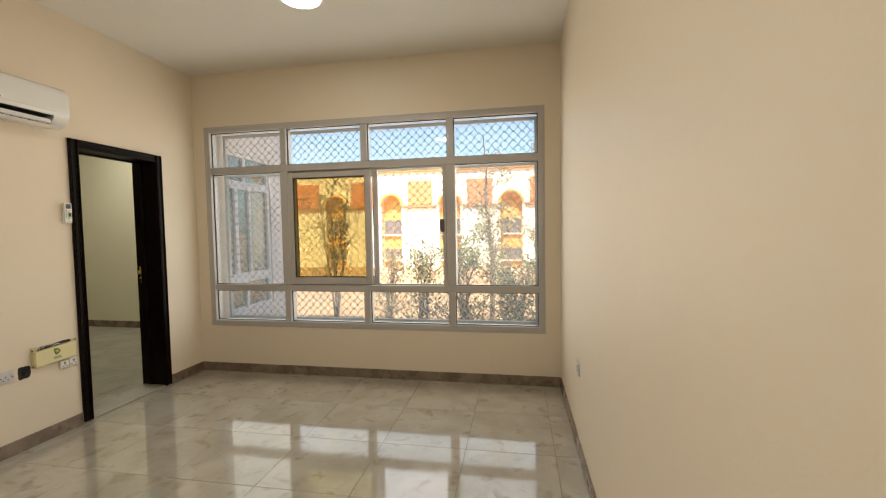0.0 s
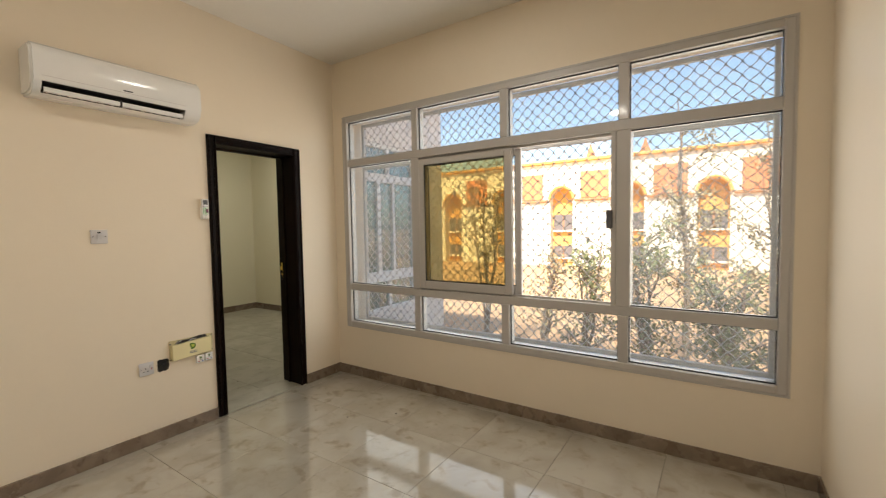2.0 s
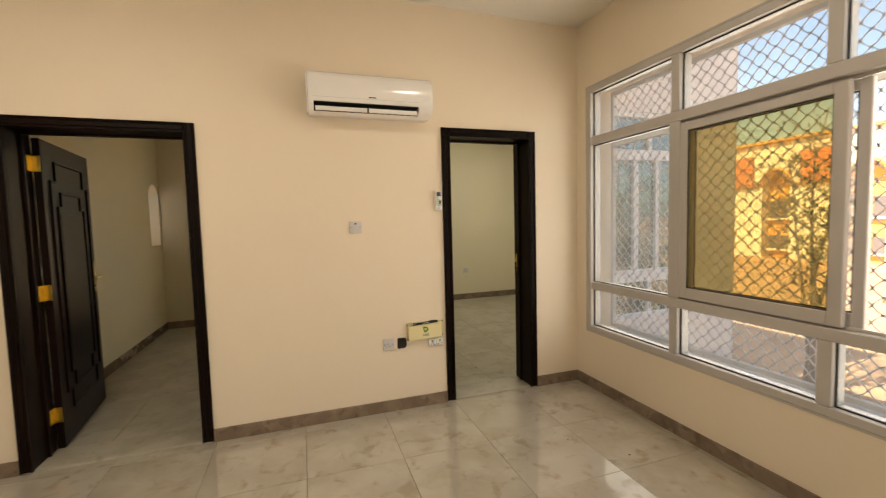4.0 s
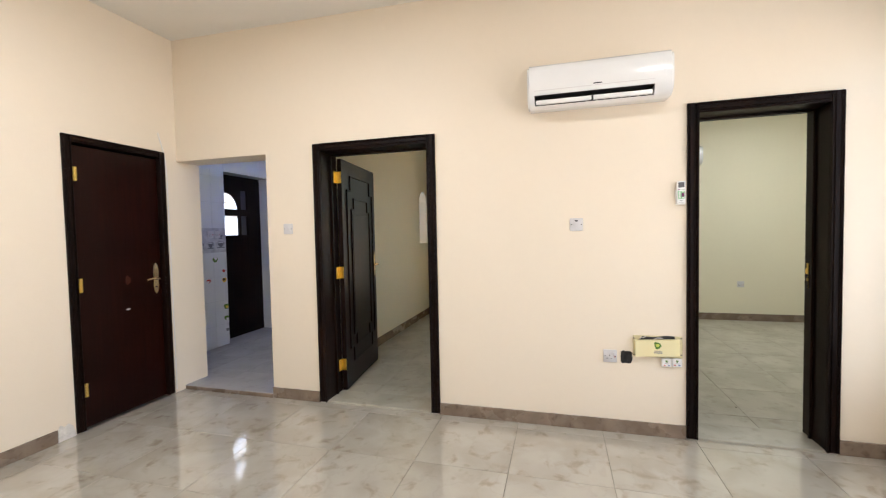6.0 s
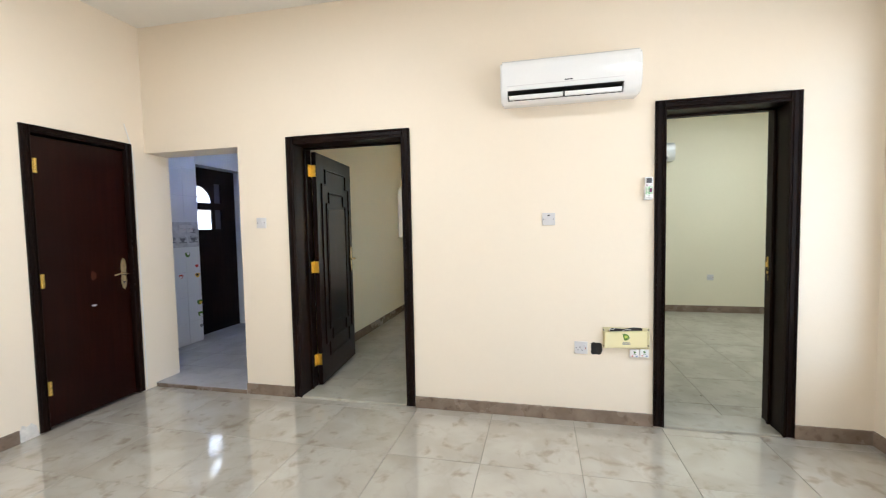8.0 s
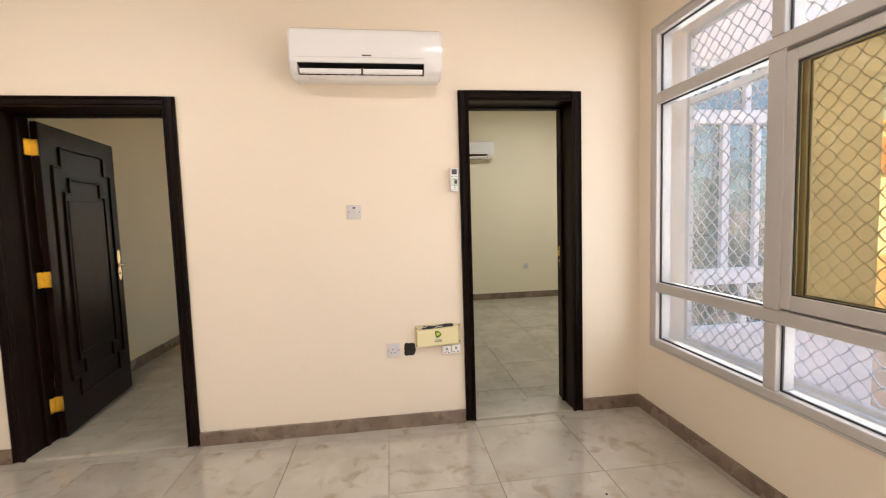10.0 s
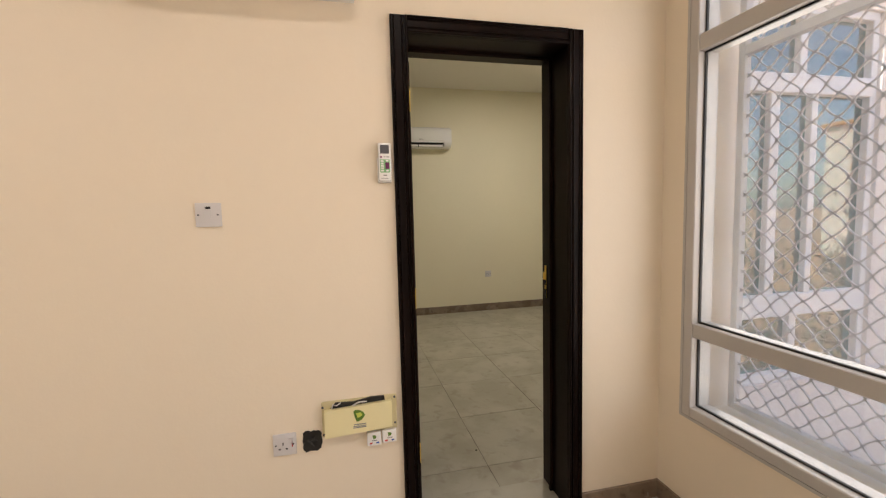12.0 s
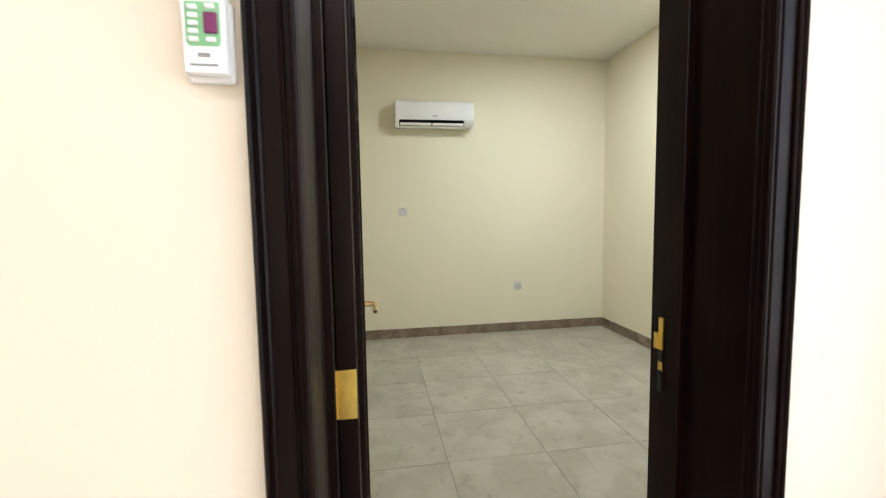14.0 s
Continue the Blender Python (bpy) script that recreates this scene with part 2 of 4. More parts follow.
LAMPGLOW = glow("lamp_diffuser", (1.0, 0.95, 0.85), 4.0)

# ---- builders ----


def box(bm, x0, x1, y0, y1, z0, z1, bevel=0.0, seg=1):
    made = bmesh.ops.create_cube(bm, size=1.0, matrix=Matrix.Translation(((x0 + x1) / 2, (y0 + y1) / 2, (z0 + z1) / 2)) @ Matrix.Diagonal((abs(x1 - x0), abs(y1 - y0), abs(z1 - z0), 1)))
    if bevel:
        edges = {e for v in made["verts"] for e in v.link_edges}
        bmesh.ops.bevel(bm, geom=list(edges), offset=bevel, segments=seg, affect="EDGES", profile=0.6)
    return bm


def cyl(bm, r, depth, m, seg=20, r2=None, bevel=0.0):
    made = bmesh.ops.create_cone(bm, cap_ends=True, segments=seg, radius1=r, radius2=r if r2 is None else r2, depth=depth, matrix=m)
    if bevel:
        caps = [e for e in {e for v in made["verts"] for e in v.link_edges} if any(len(f.verts) > 4 for f in e.link_faces)]
        bmesh.ops.bevel(bm, geom=caps, offset=bevel, segments=2, affect="EDGES")
    return bm


def prism(bm, outline, y0, y1):
    """An outline of (x, z) drawn out from y0 to y1."""
    front = [bm.verts.new((x, y0, z)) for x, z in outline]
    back = [bm.verts.new((x, y1, z)) for x, z in outline]
    bm.faces.new(front), bm.faces.new(back[::-1])
    for i in range(len(outline)):
        j = (i + 1) % len(outline)
        bm.faces.new((front[j], front[i], back[i], back[j]))
    bmesh.ops.recalc_face_normals(bm, faces=bm.faces)
    return bm


def extrude_x(bm, outline, x0, x1):
    """An outline of (y, z) drawn out from x0 to x1."""
    a = [bm.verts.new((x0, y, z)) for y, z in outline]
    b = [bm.verts.new((x1, y, z)) for y, z in outline]
    bm.faces.new(a), bm.faces.new(b[::-1])
    for i in range(len(outline)):
        j = (i + 1) % len(outline)
        bm.faces.new((a[j], a[i], b[i], b[j]))
    bmesh.ops.recalc_face_normals(bm, faces=bm.faces)
    return bm


def tube(bm, points, r, seg=8):
    """A round bar through points."""
    rings = []
    for i, p in enumerate(points):
        p = Vector(p)
        d = (Vector(points[min(i + 1, len(points) - 1)]) - Vector(points[max(i - 1, 0)])).normalized()
        side = d.cross(Vector((0.31, 0.17, 0.93))).normalized()
        up = side.cross(d)
        rad = r[i] if isinstance(r, (list, tuple)) else r
        rings.append([bm.verts.new(p + rad * (math.cos(a) * side + math.sin(a) * up)) for a in (2 * math.pi * k / seg for k in range(seg))])
    for a, b in zip(rings, rings[1:]):
        for k in range(seg):
            bm.faces.new((a[k], a[(k + 1) % seg], b[(k + 1) % seg], b[k]))
    bm.faces.new(rings[0][::-1]), bm.faces.new(rings[-1])
    return bm


def mesh_of(name, bm, mat, smooth=0.0):
    me = bpy.data.meshes.new(name)
    bmesh.ops.recalc_face_normals(bm, faces=bm.faces)
    bm.to_mesh(me)
    bm.free()
    me.materials.append(mat)
    if smooth:
        me.polygons.foreach_set("use_smooth", [True] * len(me.polygons))
        me.set_sharp_from_angle(angle=radians(smooth))
    return me


def part(name, bm, mat, parent=None, label="", smooth=0.0):
    """Links a bmesh as one mesh object under a thing or a part."""
    ob = new(name, mesh_of(name, bm, mat, smooth))
    ob.parent = parent
    return tagged(ob, label)


def thing(name, m, label="", category="", group="", kind=""):
    ob = new(name)
    ob.empty_display_size = 0.1
    ob.matrix_world = m
    return tagged(ob, label, category, group, kind)


def setting(name, bm, mat, label="", category="", smooth=0.0):
    return tagged(part(name, bm, mat, None, label, smooth), "", category, "", "structure")


def slab(axis, a0, a1, u0, u1, z0, z1, holes=()):
    """A wall with thickness a0..a1 along the axis, spanning u and z, with rectangular holes (u0, u1, z0, z1) through it."""
    us = sorted({u0, u1, *(h[0] for h in holes), *(h[1] for h in holes)})
    zs = sorted({z0, z1, *(h[2] for h in holes), *(h[3] for h in holes)})
    bm = bmesh.new()
    verts = {}

    def vert(a, u, z):
        key = (a, u, z)
        if key not in verts:
            verts[key] = bm.verts.new((a, u, z) if axis == "x" else (u, a, z))
        return verts[key]

    def solid(i, j):
        if not (0 <= i < len(us) - 1 and 0 <= j < len(zs) - 1):
            return False
        cu, cz = (us[i] + us[i + 1]) / 2, (zs[j] + zs[j + 1]) / 2
        return not any(h[0] < cu < h[1] and h[2] < cz < h[3] for h in holes)

    for i in range(len(us) - 1):
        for j in range(len(zs) - 1):
            if not solid(i, j):
                continue
            u, v, p, q = us[i], us[i + 1], zs[j], zs[j + 1]
            for a in (a0, a1):
                bm.faces.new([vert(a, *c) for c in ((u, p), (v, p), (v, q), (u, q))])
            for di, dj, c, d in ((-1, 0, (u, p), (u, q)), (1, 0, (v, p), (v, q)), (0, -1, (u, p), (v, p)), (0, 1, (u, q), (v, q))):
                if not solid(i + di, j + dj):
                    bm.faces.new([vert(a0, *c), vert(a0, *d), vert(a1, *d), vert(a1, *c)])
    return bm


def arch(u, half, z0, spring, steps=14):
    """The outline of an arched opening."""
    pts = [(u - half, z0), (u + half, z0)]
    return pts + [(u + half * math.cos(a), spring + half * math.sin(a)) for a in (math.pi * k / steps for k in range(steps + 1))]

# ---- the large structure ----
WX, EX, NY, SY = -3.04, 0.61, 3.95, -1.37
ZT = 3.3

setting("wall_west", slab("x", -3.28, WX, SY, 4.08, 0, ZT, [(SY, -0.43, -1, 2.052), (0.066, 1.008, -1, 2.06), (2.758, 3.488, -1, 2.11)]), CREAM, "cream painted wall with two doorways and a passage", "wall")
setting("wall_wing", slab("x", -3.28, -3.05, 4.08, 5.87, -0.4, 3.31, [(4.30, 5.29, 0.47, 2.38)]), OUTSIDE, "white rendered outer wall of the bedroom wing", "wall")
setting("wall_north", slab("y", NY, 4.21, WX, 0.85, -0.4, ZT, [(-2.905, 0.465, 0.478, 2.482)]), CREAM, "cream painted wall around the wide window", "wall")
setting("wall_east", slab("x", EX, 0.85, SY - 0.2, NY, 0, ZT), CREAM, "plain cream painted wall", "wall")
setting("wall_south", slab("y", SY - 0.2, SY, -3.28, EX, 0, ZT, [(-2.885, -2.165, -1, 2.07)]), CREAM, "cream painted wall with a closed dark door", "wall")

# added slab, never in view, keeps outside light from the door's gaps
setting("wall_hall", slab("y", SY - 0.7, SY - 0.5, -3.09, EX + 0.24, 0, ZT), CREAM, "unseen backing wall added to close off the closed door's opening", "wall")

# main ceiling, falling slightly towards the window
bm = bmesh.new()
extrude_x(bm, [(SY, 3.115), (NY, 3.03), (NY, 3.3), (SY, 3.3)], WX, EX)
setting("ceiling", bm, CEILING, "smooth white painted ceiling", "ceiling")

# bedrooms and kitchen
setting("wall_bedroom_far", slab("x", -7.21, -7.01, 2.35, 5.87, 0, ZT), BEDROOM, "pale yellow bedroom wall with an air conditioner", "wall")
setting("wall_bedroom_north", slab("y", 5.53, 5.87, -7.01, -3.28, 0, ZT), BEDROOM, "pale yellow bedroom wall", "wall")
setting("wall_divider", slab("y", 2.2, 2.35, -7.01, -3.28, 0, ZT), BEDROOM, "pale yellow wall between the bedrooms", "wall")
setting("wall_room_far", slab("x", -6.98, -6.78, -0.43, 2.35, 0, ZT, [(0.9, 2.1, 0.5, 2.5)]), BEDROOM, "pale yellow far wall of the side room", "wall")
setting("ceiling_bedroom", box(bmesh.new(), -7.01, -3.28, 2.35, 5.53, 3.09, 3.3), CEILING, "white bedroom ceiling", "ceiling")
setting("ceiling_room", box(bmesh.new(), -6.78, -3.28, -0.21, 2.2, 3.09, 3.3), CEILING, "white ceiling of the side room", "ceiling")
setting("ceiling_kitchen", box(bmesh.new(), -6.0, -3.28, -2.12, -0.43, 3.1, 3.3), CEILING, "white kitchen ceiling", "ceiling")
setting("roof", box(bmesh.new(), -3.03, 0.9, -2.4, 4.25, 3.32, 3.5), OUTSIDE, "flat concrete roof", "roof")
setting("roof_wing", box(bmesh.new(), -8.05, -3.03, -2.4, 5.9, 3.32, 3.5), OUTSIDE, "flat concrete roof of the wing", "roof")

# side room's south wall with its arched window, joined from pieces around the arch
AW, AH, AZ, AS = -6.55, 0.2, 1.2, 1.83
bm = slab("y", -0.43, -0.21, -6.78, -3.28, 0, ZT, [(AW - AH, AW + AH, AZ, AS + AH)])
for side in (-1, 1):
    pts = [(AW + side * AH, AS + AH)] + [(AW + side * AH * math.cos(a), AS + AH * math.sin(a)) for a in (math.pi / 2 * k / 8 for k in range(9))]
    prism(bm, pts, -0.43, -0.21)
setting("wall_room_south", bm, BEDROOM, "pale yellow wall with a small arched window", "wall")
w3 = thing("window_3", pose(AW, -0.37, 0), "small arched window with frosted white glass", "window", "", "structure")
bm = bmesh.new()
prism(bm, arch(0, AH, AZ, AS), 0.0, 0.006)
part("pane", bm, FROST, w3)
bm = bmesh.new()
for u in (-AH + 0.012, AH - 0.012):
    box(bm, u - 0.014, u + 0.014, -0.02, 0.02, AZ, AS)
box(bm, -AH, AH, -0.02, 0.02, AZ, AZ + 0.03)
tube(bm, [((AH - 0.012) * math.cos(a), 0, AS + (AH - 0.012) * math.sin(a)) for a in (math.pi * k / 14 for k in range(15))], 0.014, 6)
part("window_frame", bm, ALU_BACKLIT, w3)

# kitchen shell
setting("wall_kitchen_south", slab("y", -2.32, -2.12, -6.0, -3.28, 0, ZT, [(-5.24, -4.375, -1, 2.19)]), WALLTILE, "white tiled kitchen wall with a doorway", "wall")
setting("wall_kitchen_east", slab("x", -3.28, -3.1, -2.32, SY - 0.2, 0, ZT), WALLTILE, "white tiled kitchen wall", "wall")
setting("wall_kitchen_west", slab("x", -6.2, -6.0, -2.32, -0.43, 0, ZT), WALLTILE, "white tiled kitchen wall", "wall")

# floor beds under the tiles
floor = setting("floor", box(bmesh.new(), WX, EX, SY - 0.5, NY, -0.3, -0.016), GROUT, "polished beige marble-look porcelain tiles", "floor")
floor_bed = setting("floor_bedroom", box(bmesh.new(), -7.01, -3.28, 2.35, 5.53, -0.3, -0.008), GROUT_PALE, "dusty grey-beige floor tiles", "floor")
floor_side = setting("floor_room", box(bmesh.new(), -6.78, -3.28, -0.21, 2.2, -0.3, -0.008), GROUT_PALE, "dusty grey-beige floor tiles", "floor")
floor_kit = setting("floor_kitchen", box(bmesh.new(), -6.0, -3.28, -2.32, -0.43, -0.3, 0.004), GROUT, "grey kitchen floor tiles", "floor")
# thresholds
for name, y0, y1, z, mt in (("threshold_passage", SY, -0.43, 0.026, TILE_KITCHEN), ("threshold_room", 0.066, 1.008, 0.008, TILE_DUSTY), ("threshold_bedroom", 2.758, 3.488, 0.008, TILE_DUSTY)):
    bm = box(bmesh.new(), -3.28, -3.03, y0, y1, -0.3, z, 0.004)
    setting(name, bm, mt, "worn stone threshold in the doorway", "threshold")
setting("threshold_edge", box(bmesh.new(), -3.0298, -3.019, SY + 0.012, -0.432, -0.008, 0.022, 0.003), SKIRT, "brown marble edge of the passage threshold", "threshold")


def skirting(name, pieces, h=0.08, z0=-0.008):
    bm = bmesh.new()
    for x0, x1, y0, y1 in pieces:
        box(bm, x0, x1, y0, y1, z0, h, 0.002)
    return setting(name, bm, SKIRT, "brown marble skirting tiles", "skirting")


D = 0.013
skirting("baseboard_west", [(WX, WX + D, -0.43, 0.024), (WX, WX + D, 1.05, 2.715), (WX, WX + D, 3.531, NY)])
skirting("baseboard_north", [(WX + D, EX - D, NY - D, NY)])
skirting("baseboard_east", [(EX - D, EX, SY, NY)])
skirting("baseboard_south", [(-2.02, EX - D, SY, SY + D)])
skirting("baseboard_bedroom", [(-7.01, -7.01 + D, 2.36, 5.53), (-7.01 + D, -3.29, 5.53 - D, 5.53)], 0.1)
skirting("baseboard_room", [(-6.78, -6.78 + D, -0.21 + D, 2.2), (-6.78, -3.29, -0.21, -0.21 + D)], 0.1)

# ---- doors ----


def casing(bm, x0, x1, z0, z1, upright):
    """A moulded architrave: a board with raised beads along its length."""
    box(bm, x0, x1, -0.013, 0.0, z0, z1, 0.002)
    w = (x1 - x0) if upright else (z1 - z0)
    for a, b, d in ((0.01, 0.11, 0.020), (0.17, 0.27, 0.020), (0.64, 0.74, 0.018), (0.86, 0.99, 0.025)):
        if upright:
            box(bm, x0 + a * w, x0 + b * w, -d, -0.004, z0, z1 - 0.002, 0.003)
        else:
            box(bm, x0 + 0.001, x1 - 0.001, -d, -0.004, z1 - b * w, z1 - a * w, 0.003)
    return bm


def casing_mirrored(bm, x0, x1, z0, z1):
    box(bm, x0, x1, -0.013, 0.0, z0, z1, 0.002)
    w = x1 - x0
    for a, b, d in ((0.01, 0.11, 0.020), (0.17, 0.27, 0.020), (0.64, 0.74, 0.018), (0.86, 0.99, 0.025)):
        box(bm, x1 - b * w, x1 - a * w, -d, -0.004, z0, z1 - 0.002, 0.003)
    return bm


def stepped(x0, x1, z0, z1, sx, sz):
    """A rectangle with stepped corners."""
    return [(x0 + sx, z0), (x1 - sx, z0), (x1 - sx, z0 + sz), (x1, z0 + sz), (x1, z1 - sz), (x1 - sx, z1 - sz), (x1 - sx, z1), (x0 + sx, z1), (x0 + sx, z1 - sz), (x0, z1 - sz), (x0, z0 + sz), (x0 + sx, z0 + sz)]


def moulding(bm, outline, y0, y1, w=0.014):
    for (ax, az), (bx, bz) in zip(outline, outline[1:] + outline[:1]):
        box(bm, min(ax, bx) - w / 2, max(ax, bx) + w / 2, y0, y1, min(az, bz) - w / 2, max(az, bz) + w / 2, 0.003)
    return bm


def lever(parent, x, z, y, out):
    """A brass lever handle on a long shaped plate; out is -1 or 1 along the leaf's thickness, the lever points back to the hinge."""
    bm = bmesh.new()
    hs = [(-0.016, -0.11), (0, -0.132), (0.016, -0.11), (0.025, -0.065), (0.020, 0), (0.025, 0.065), (0.016, 0.11), (0, 0.132), (-0.016, 0.11), (-0.025, 0.065), (-0.020, 0), (-0.025, -0.065)]
    prism(bm, [(x + a, z + b) for a, b in hs], y, y + out * 0.008)
    h = part("door_handle", bm, ANTIQUE, parent, "antique brass lever handle on a shaped plate", 40)
    bm = bmesh.new()
    tube(bm, [(x, y, z), (x, y + out * 0.045, z), (x - 0.02, y + out * 0.052, z), (x - 0.07, y + out * 0.05, z + 0.006), (x - 0.11, y + out * 0.046, z - 0.004)], [0.011, 0.010, 0.010, 0.008, 0.007], 10)
    part("lever", bm, ANTIQUE, h, "", 50)
    bm = bmesh.new()
    cyl(bm, 0.006, 0.006, Matrix.Translation((x, y + out * 0.010, z - 0.07)) @ Matrix.Rotation(radians(90), 4, "X"), 12)
    part("keyhole", bm, BLACK, h)


def door(name, m, W, H, T, label, leaf_label, angle, c=0.078, wood_mat=None, flat=False, pivot=None):
    wood_mat = wood_mat or DARKWOOD
    d = thing(name, m, label, "door", "", "structure")
    part("casing", casing(bmesh.new(), 0, c, 0, H, True), DARKWOOD, d, "", 30)
    part("casing", casing_mirrored(bmesh.new(), W - c, W, 0, H), DARKWOOD, d, "", 30)
    part("casing", casing(bmesh.new(), c, W - c, H - c, H, False), DARKWOOD, d, "", 30)
    for x0, x1 in ((c - 0.036, c - 0.002), (W - c + 0.002, W - c + 0.036)):
        bm = box(bmesh.new(), x0, x1, 0.001, T + 0.006, 0, H - c + 0.034, 0.003)
        part("jamb", bm, DARKWOOD, d)
    part("head_jamb", box(bmesh.new(), c - 0.002, W - c + 0.002, 0.001, T + 0.006, H - c + 0.002, H - c + 0.034, 0.003), DARKWOOD, d)
    stop_y = T - 0.10 if pivot is None else 0.075
    bm = bmesh.new()
    for x0, x1 in ((c - 0.004, c + 0.012), (W - c - 0.012, W - c + 0.004)):
        box(bm, x0, x1, stop_y, stop_y + 0.02, 0, H - c, 0.002)
    box(bm, c, W - c, stop_y, stop_y + 0.02, H - c - 0.012, H - c + 0.004, 0.002)
    part("door_stop", bm, DARKWOOD, d)
    w, h = W - 2 * c - 0.008, H - c - 0.014
    py = T if pivot is None else pivot
    lf = part("leaf", box(bmesh.new(), 0, w, -0.04, 0, 0.008, h, 0.003), wood_mat, d, leaf_label)
    lf.matrix_basis = pose(c + 0.004, py, 0, 0, 0, angle)
    if not flat:
        for y0, y1 in ((-0.052, -0.038), (-0.002, 0.012)):
            bm = bmesh.new()
            moulding(bm, stepped(0.10, w - 0.10, 0.22, h - 0.13, 0.085, 0.13), y0, y1)
            moulding(bm, stepped(0.20, w - 0.20, 0.36, h - 0.33, 0.06, 0.10), y0, y1, 0.018)
            part("panel_moulding", bm, DARKWOOD, lf, "", 30)
            part("raised_panel", box(bmesh.new(), 0.225, w - 0.225, y0 + 0.004, y1 - 0.004, 0.5, h - 0.47, 0.004), DARKWOOD, lf)
    return d, lf, w, h, c + 0.004, py


def butt_hinge(parent, x, y, z, mat, wide=0.03, tall=0.10):
    """A butt hinge: two leaves and a knuckle with its rings."""
    bm = bmesh.new()
    box(bm, x - wide, x - 0.004, y - 0.003, y + 0.001, z - tall / 2, z + tall / 2, 0.001)
    box(bm, x + 0.004, x + wide, y - 0.003, y + 0.001, z - tall / 2, z + tall / 2, 0.001)
    for k in range(5):
        cyl(bm, 0.0065, tall / 5 - 0.002, Matrix.Translation((x, y - 0.003, z - tall / 2 + (k + 0.5) * tall / 5)), 12)
    h = part("hinge", bm, mat, parent, "shiny brass hinge", 40)
    bm = bmesh.new()
    for s in (-1, 1):
        for k in (-0.3, 0, 0.3):
            cyl(bm, 0.0032, 0.003, Matrix.Translation((x + s * wide * 0.6, y - 0.0035, z + k * tall)) @ Matrix.Rotation(radians(90), 4, "X"), 8)
    part("screw", bm, ANTIQUE, h)


def side_hinge(parent, x, y, z, tall=0.10, out=0.05):
    """A hinge folded open: one leaf on the jamb, the other on the leaf's edge."""
    bm = bmesh.new()
    box(bm, x, x + 0.003, y - out, y - 0.003, z - tall / 2, z + tall / 2, 0.001)
    for k in range(5):
        cyl(bm, 0.007, tall / 5 - 0.002, Matrix.Translation((x + 0.006, y + 0.003, z - tall / 2 + (k + 0.5) * tall / 5)), 12)
    box(bm, x + 0.006, x + 0.044, y - 0.004, y - 0.0005, z - tall / 2, z + tall / 2, 0.001)
    h = part("hinge", bm, BRASS, parent, "shiny brass hinge", 40)
    bm = bmesh.new()
    for k in (-0.32, 0.32):
        cyl(bm, 0.004, 0.003, Matrix.Translation((x + 0.0035, y - out * 0.5, z + k * tall)) @ Matrix.Rotation(radians(90), 4, "Y"), 8)
        cyl(bm, 0.004, 0.003, Matrix.Translation((x + 0.025, y + 0.0005, z + k * tall)) @ Matrix.Rotation(radians(90), 4, "X"), 8)
    part("screw", bm, ANTIQUE, h)


# side room door, standing open inwards
dA, leafA, wA, hA, pxA, pyA = door("door_1", pose(WX, 0.024, 0, 0, 0, 90), 1.026, 2.10, 0.24, "dark stained panelled door standing open into a room", "dark panelled door leaf, open", 97, 0.066)
for z in (1.86, 1.04, 0.235):
    side_hinge(dA, pxA - 0.004, pyA, z)
lever(leafA, wA - 0.06, 1.05, -0.04, -1)
lever(leafA, wA - 0.06, 1.05, 0.0, 1)

# bedroom door, standing open inwards at a right angle
dB, leafB, wB, hB, pxB, pyB = door("door_2", pose(WX, 2.715, 0, 0, 0, 90), 0.816, 2.15, 0.24, "dark stained door standing open into the bedroom", "dark panelled door leaf, open", 91, 0.066)
for z in (1.9, 1.0, 0.25):
    side_hinge(dB, pxB - 0.004, pyB, z)
lever(leafB, wB - 0.06, 1.05, -0.04, -1)
lever(leafB, wB - 0.06, 1.05, 0.0, 1)
bm = bmesh.new()
xs = 0.816 - 0.066
box(bm, xs - 0.002, xs + 0.001, 0.200, 0.214, 0.965, 1.125)
box(bm, xs - 0.004, xs + 0.001, 0.213, 0.226, 1.055, 1.09)
part("strike_plate", bm, BRASS, dB, "brass strike plate")
for z0, z1 in ((0.965, 1.01), (1.03, 1.055)):
    part("latch_hole", box(bmesh.new(), xs - 0.0035, xs, 0.200, 0.212, z0, z1), BLACK, dB)

# closed door
dC, leafC, wC, hC, pxC, pyC = door("door_3", pose(-2.135, SY, 0, 0, 0, 180), 0.775, 2.11, 0.2, "closed dark red-brown wooden door", "plain dark red-brown door leaf, scuffed", 0, 0.055, REDWOOD, True, 0.052)
for z in (1.84, 1.04, 0.28):
    butt_hinge(dC, pxC + 0.024, 0.011, z, BRASS, 0.016)
lever(leafC, wC - 0.055, 1.03, -0.04, -1)
bm = bmesh.new()
prism(bm, [(0.36 + 0.018 * math.cos(a) * (1 + 0.3 * math.sin(3 * a)), 0.81 + 0.007 * math.sin(a)) for a in (2 * math.pi * k / 14 for k in range(14))], -0.0415, -0.0395)
part("scuff_mark", bm, PLATE, leafC, "chipped pale scuff")
bm = bmesh.new()
prism(bm, [(0.37 + 0.022 * math.cos(a), 1.04 + 0.035 * math.sin(a) * (1 + 0.2 * math.cos(3 * a))) for a in (2 * math.pi * k / 18 for k in range(18))], -0.0408, -0.0395)
part("worn_patch", bm, wood("worn_reddish_wood", (0.03, 0.009, 0.005), (0.07, 0.022, 0.012), 0.4, 0.3), leafC, "worn reddish patch")

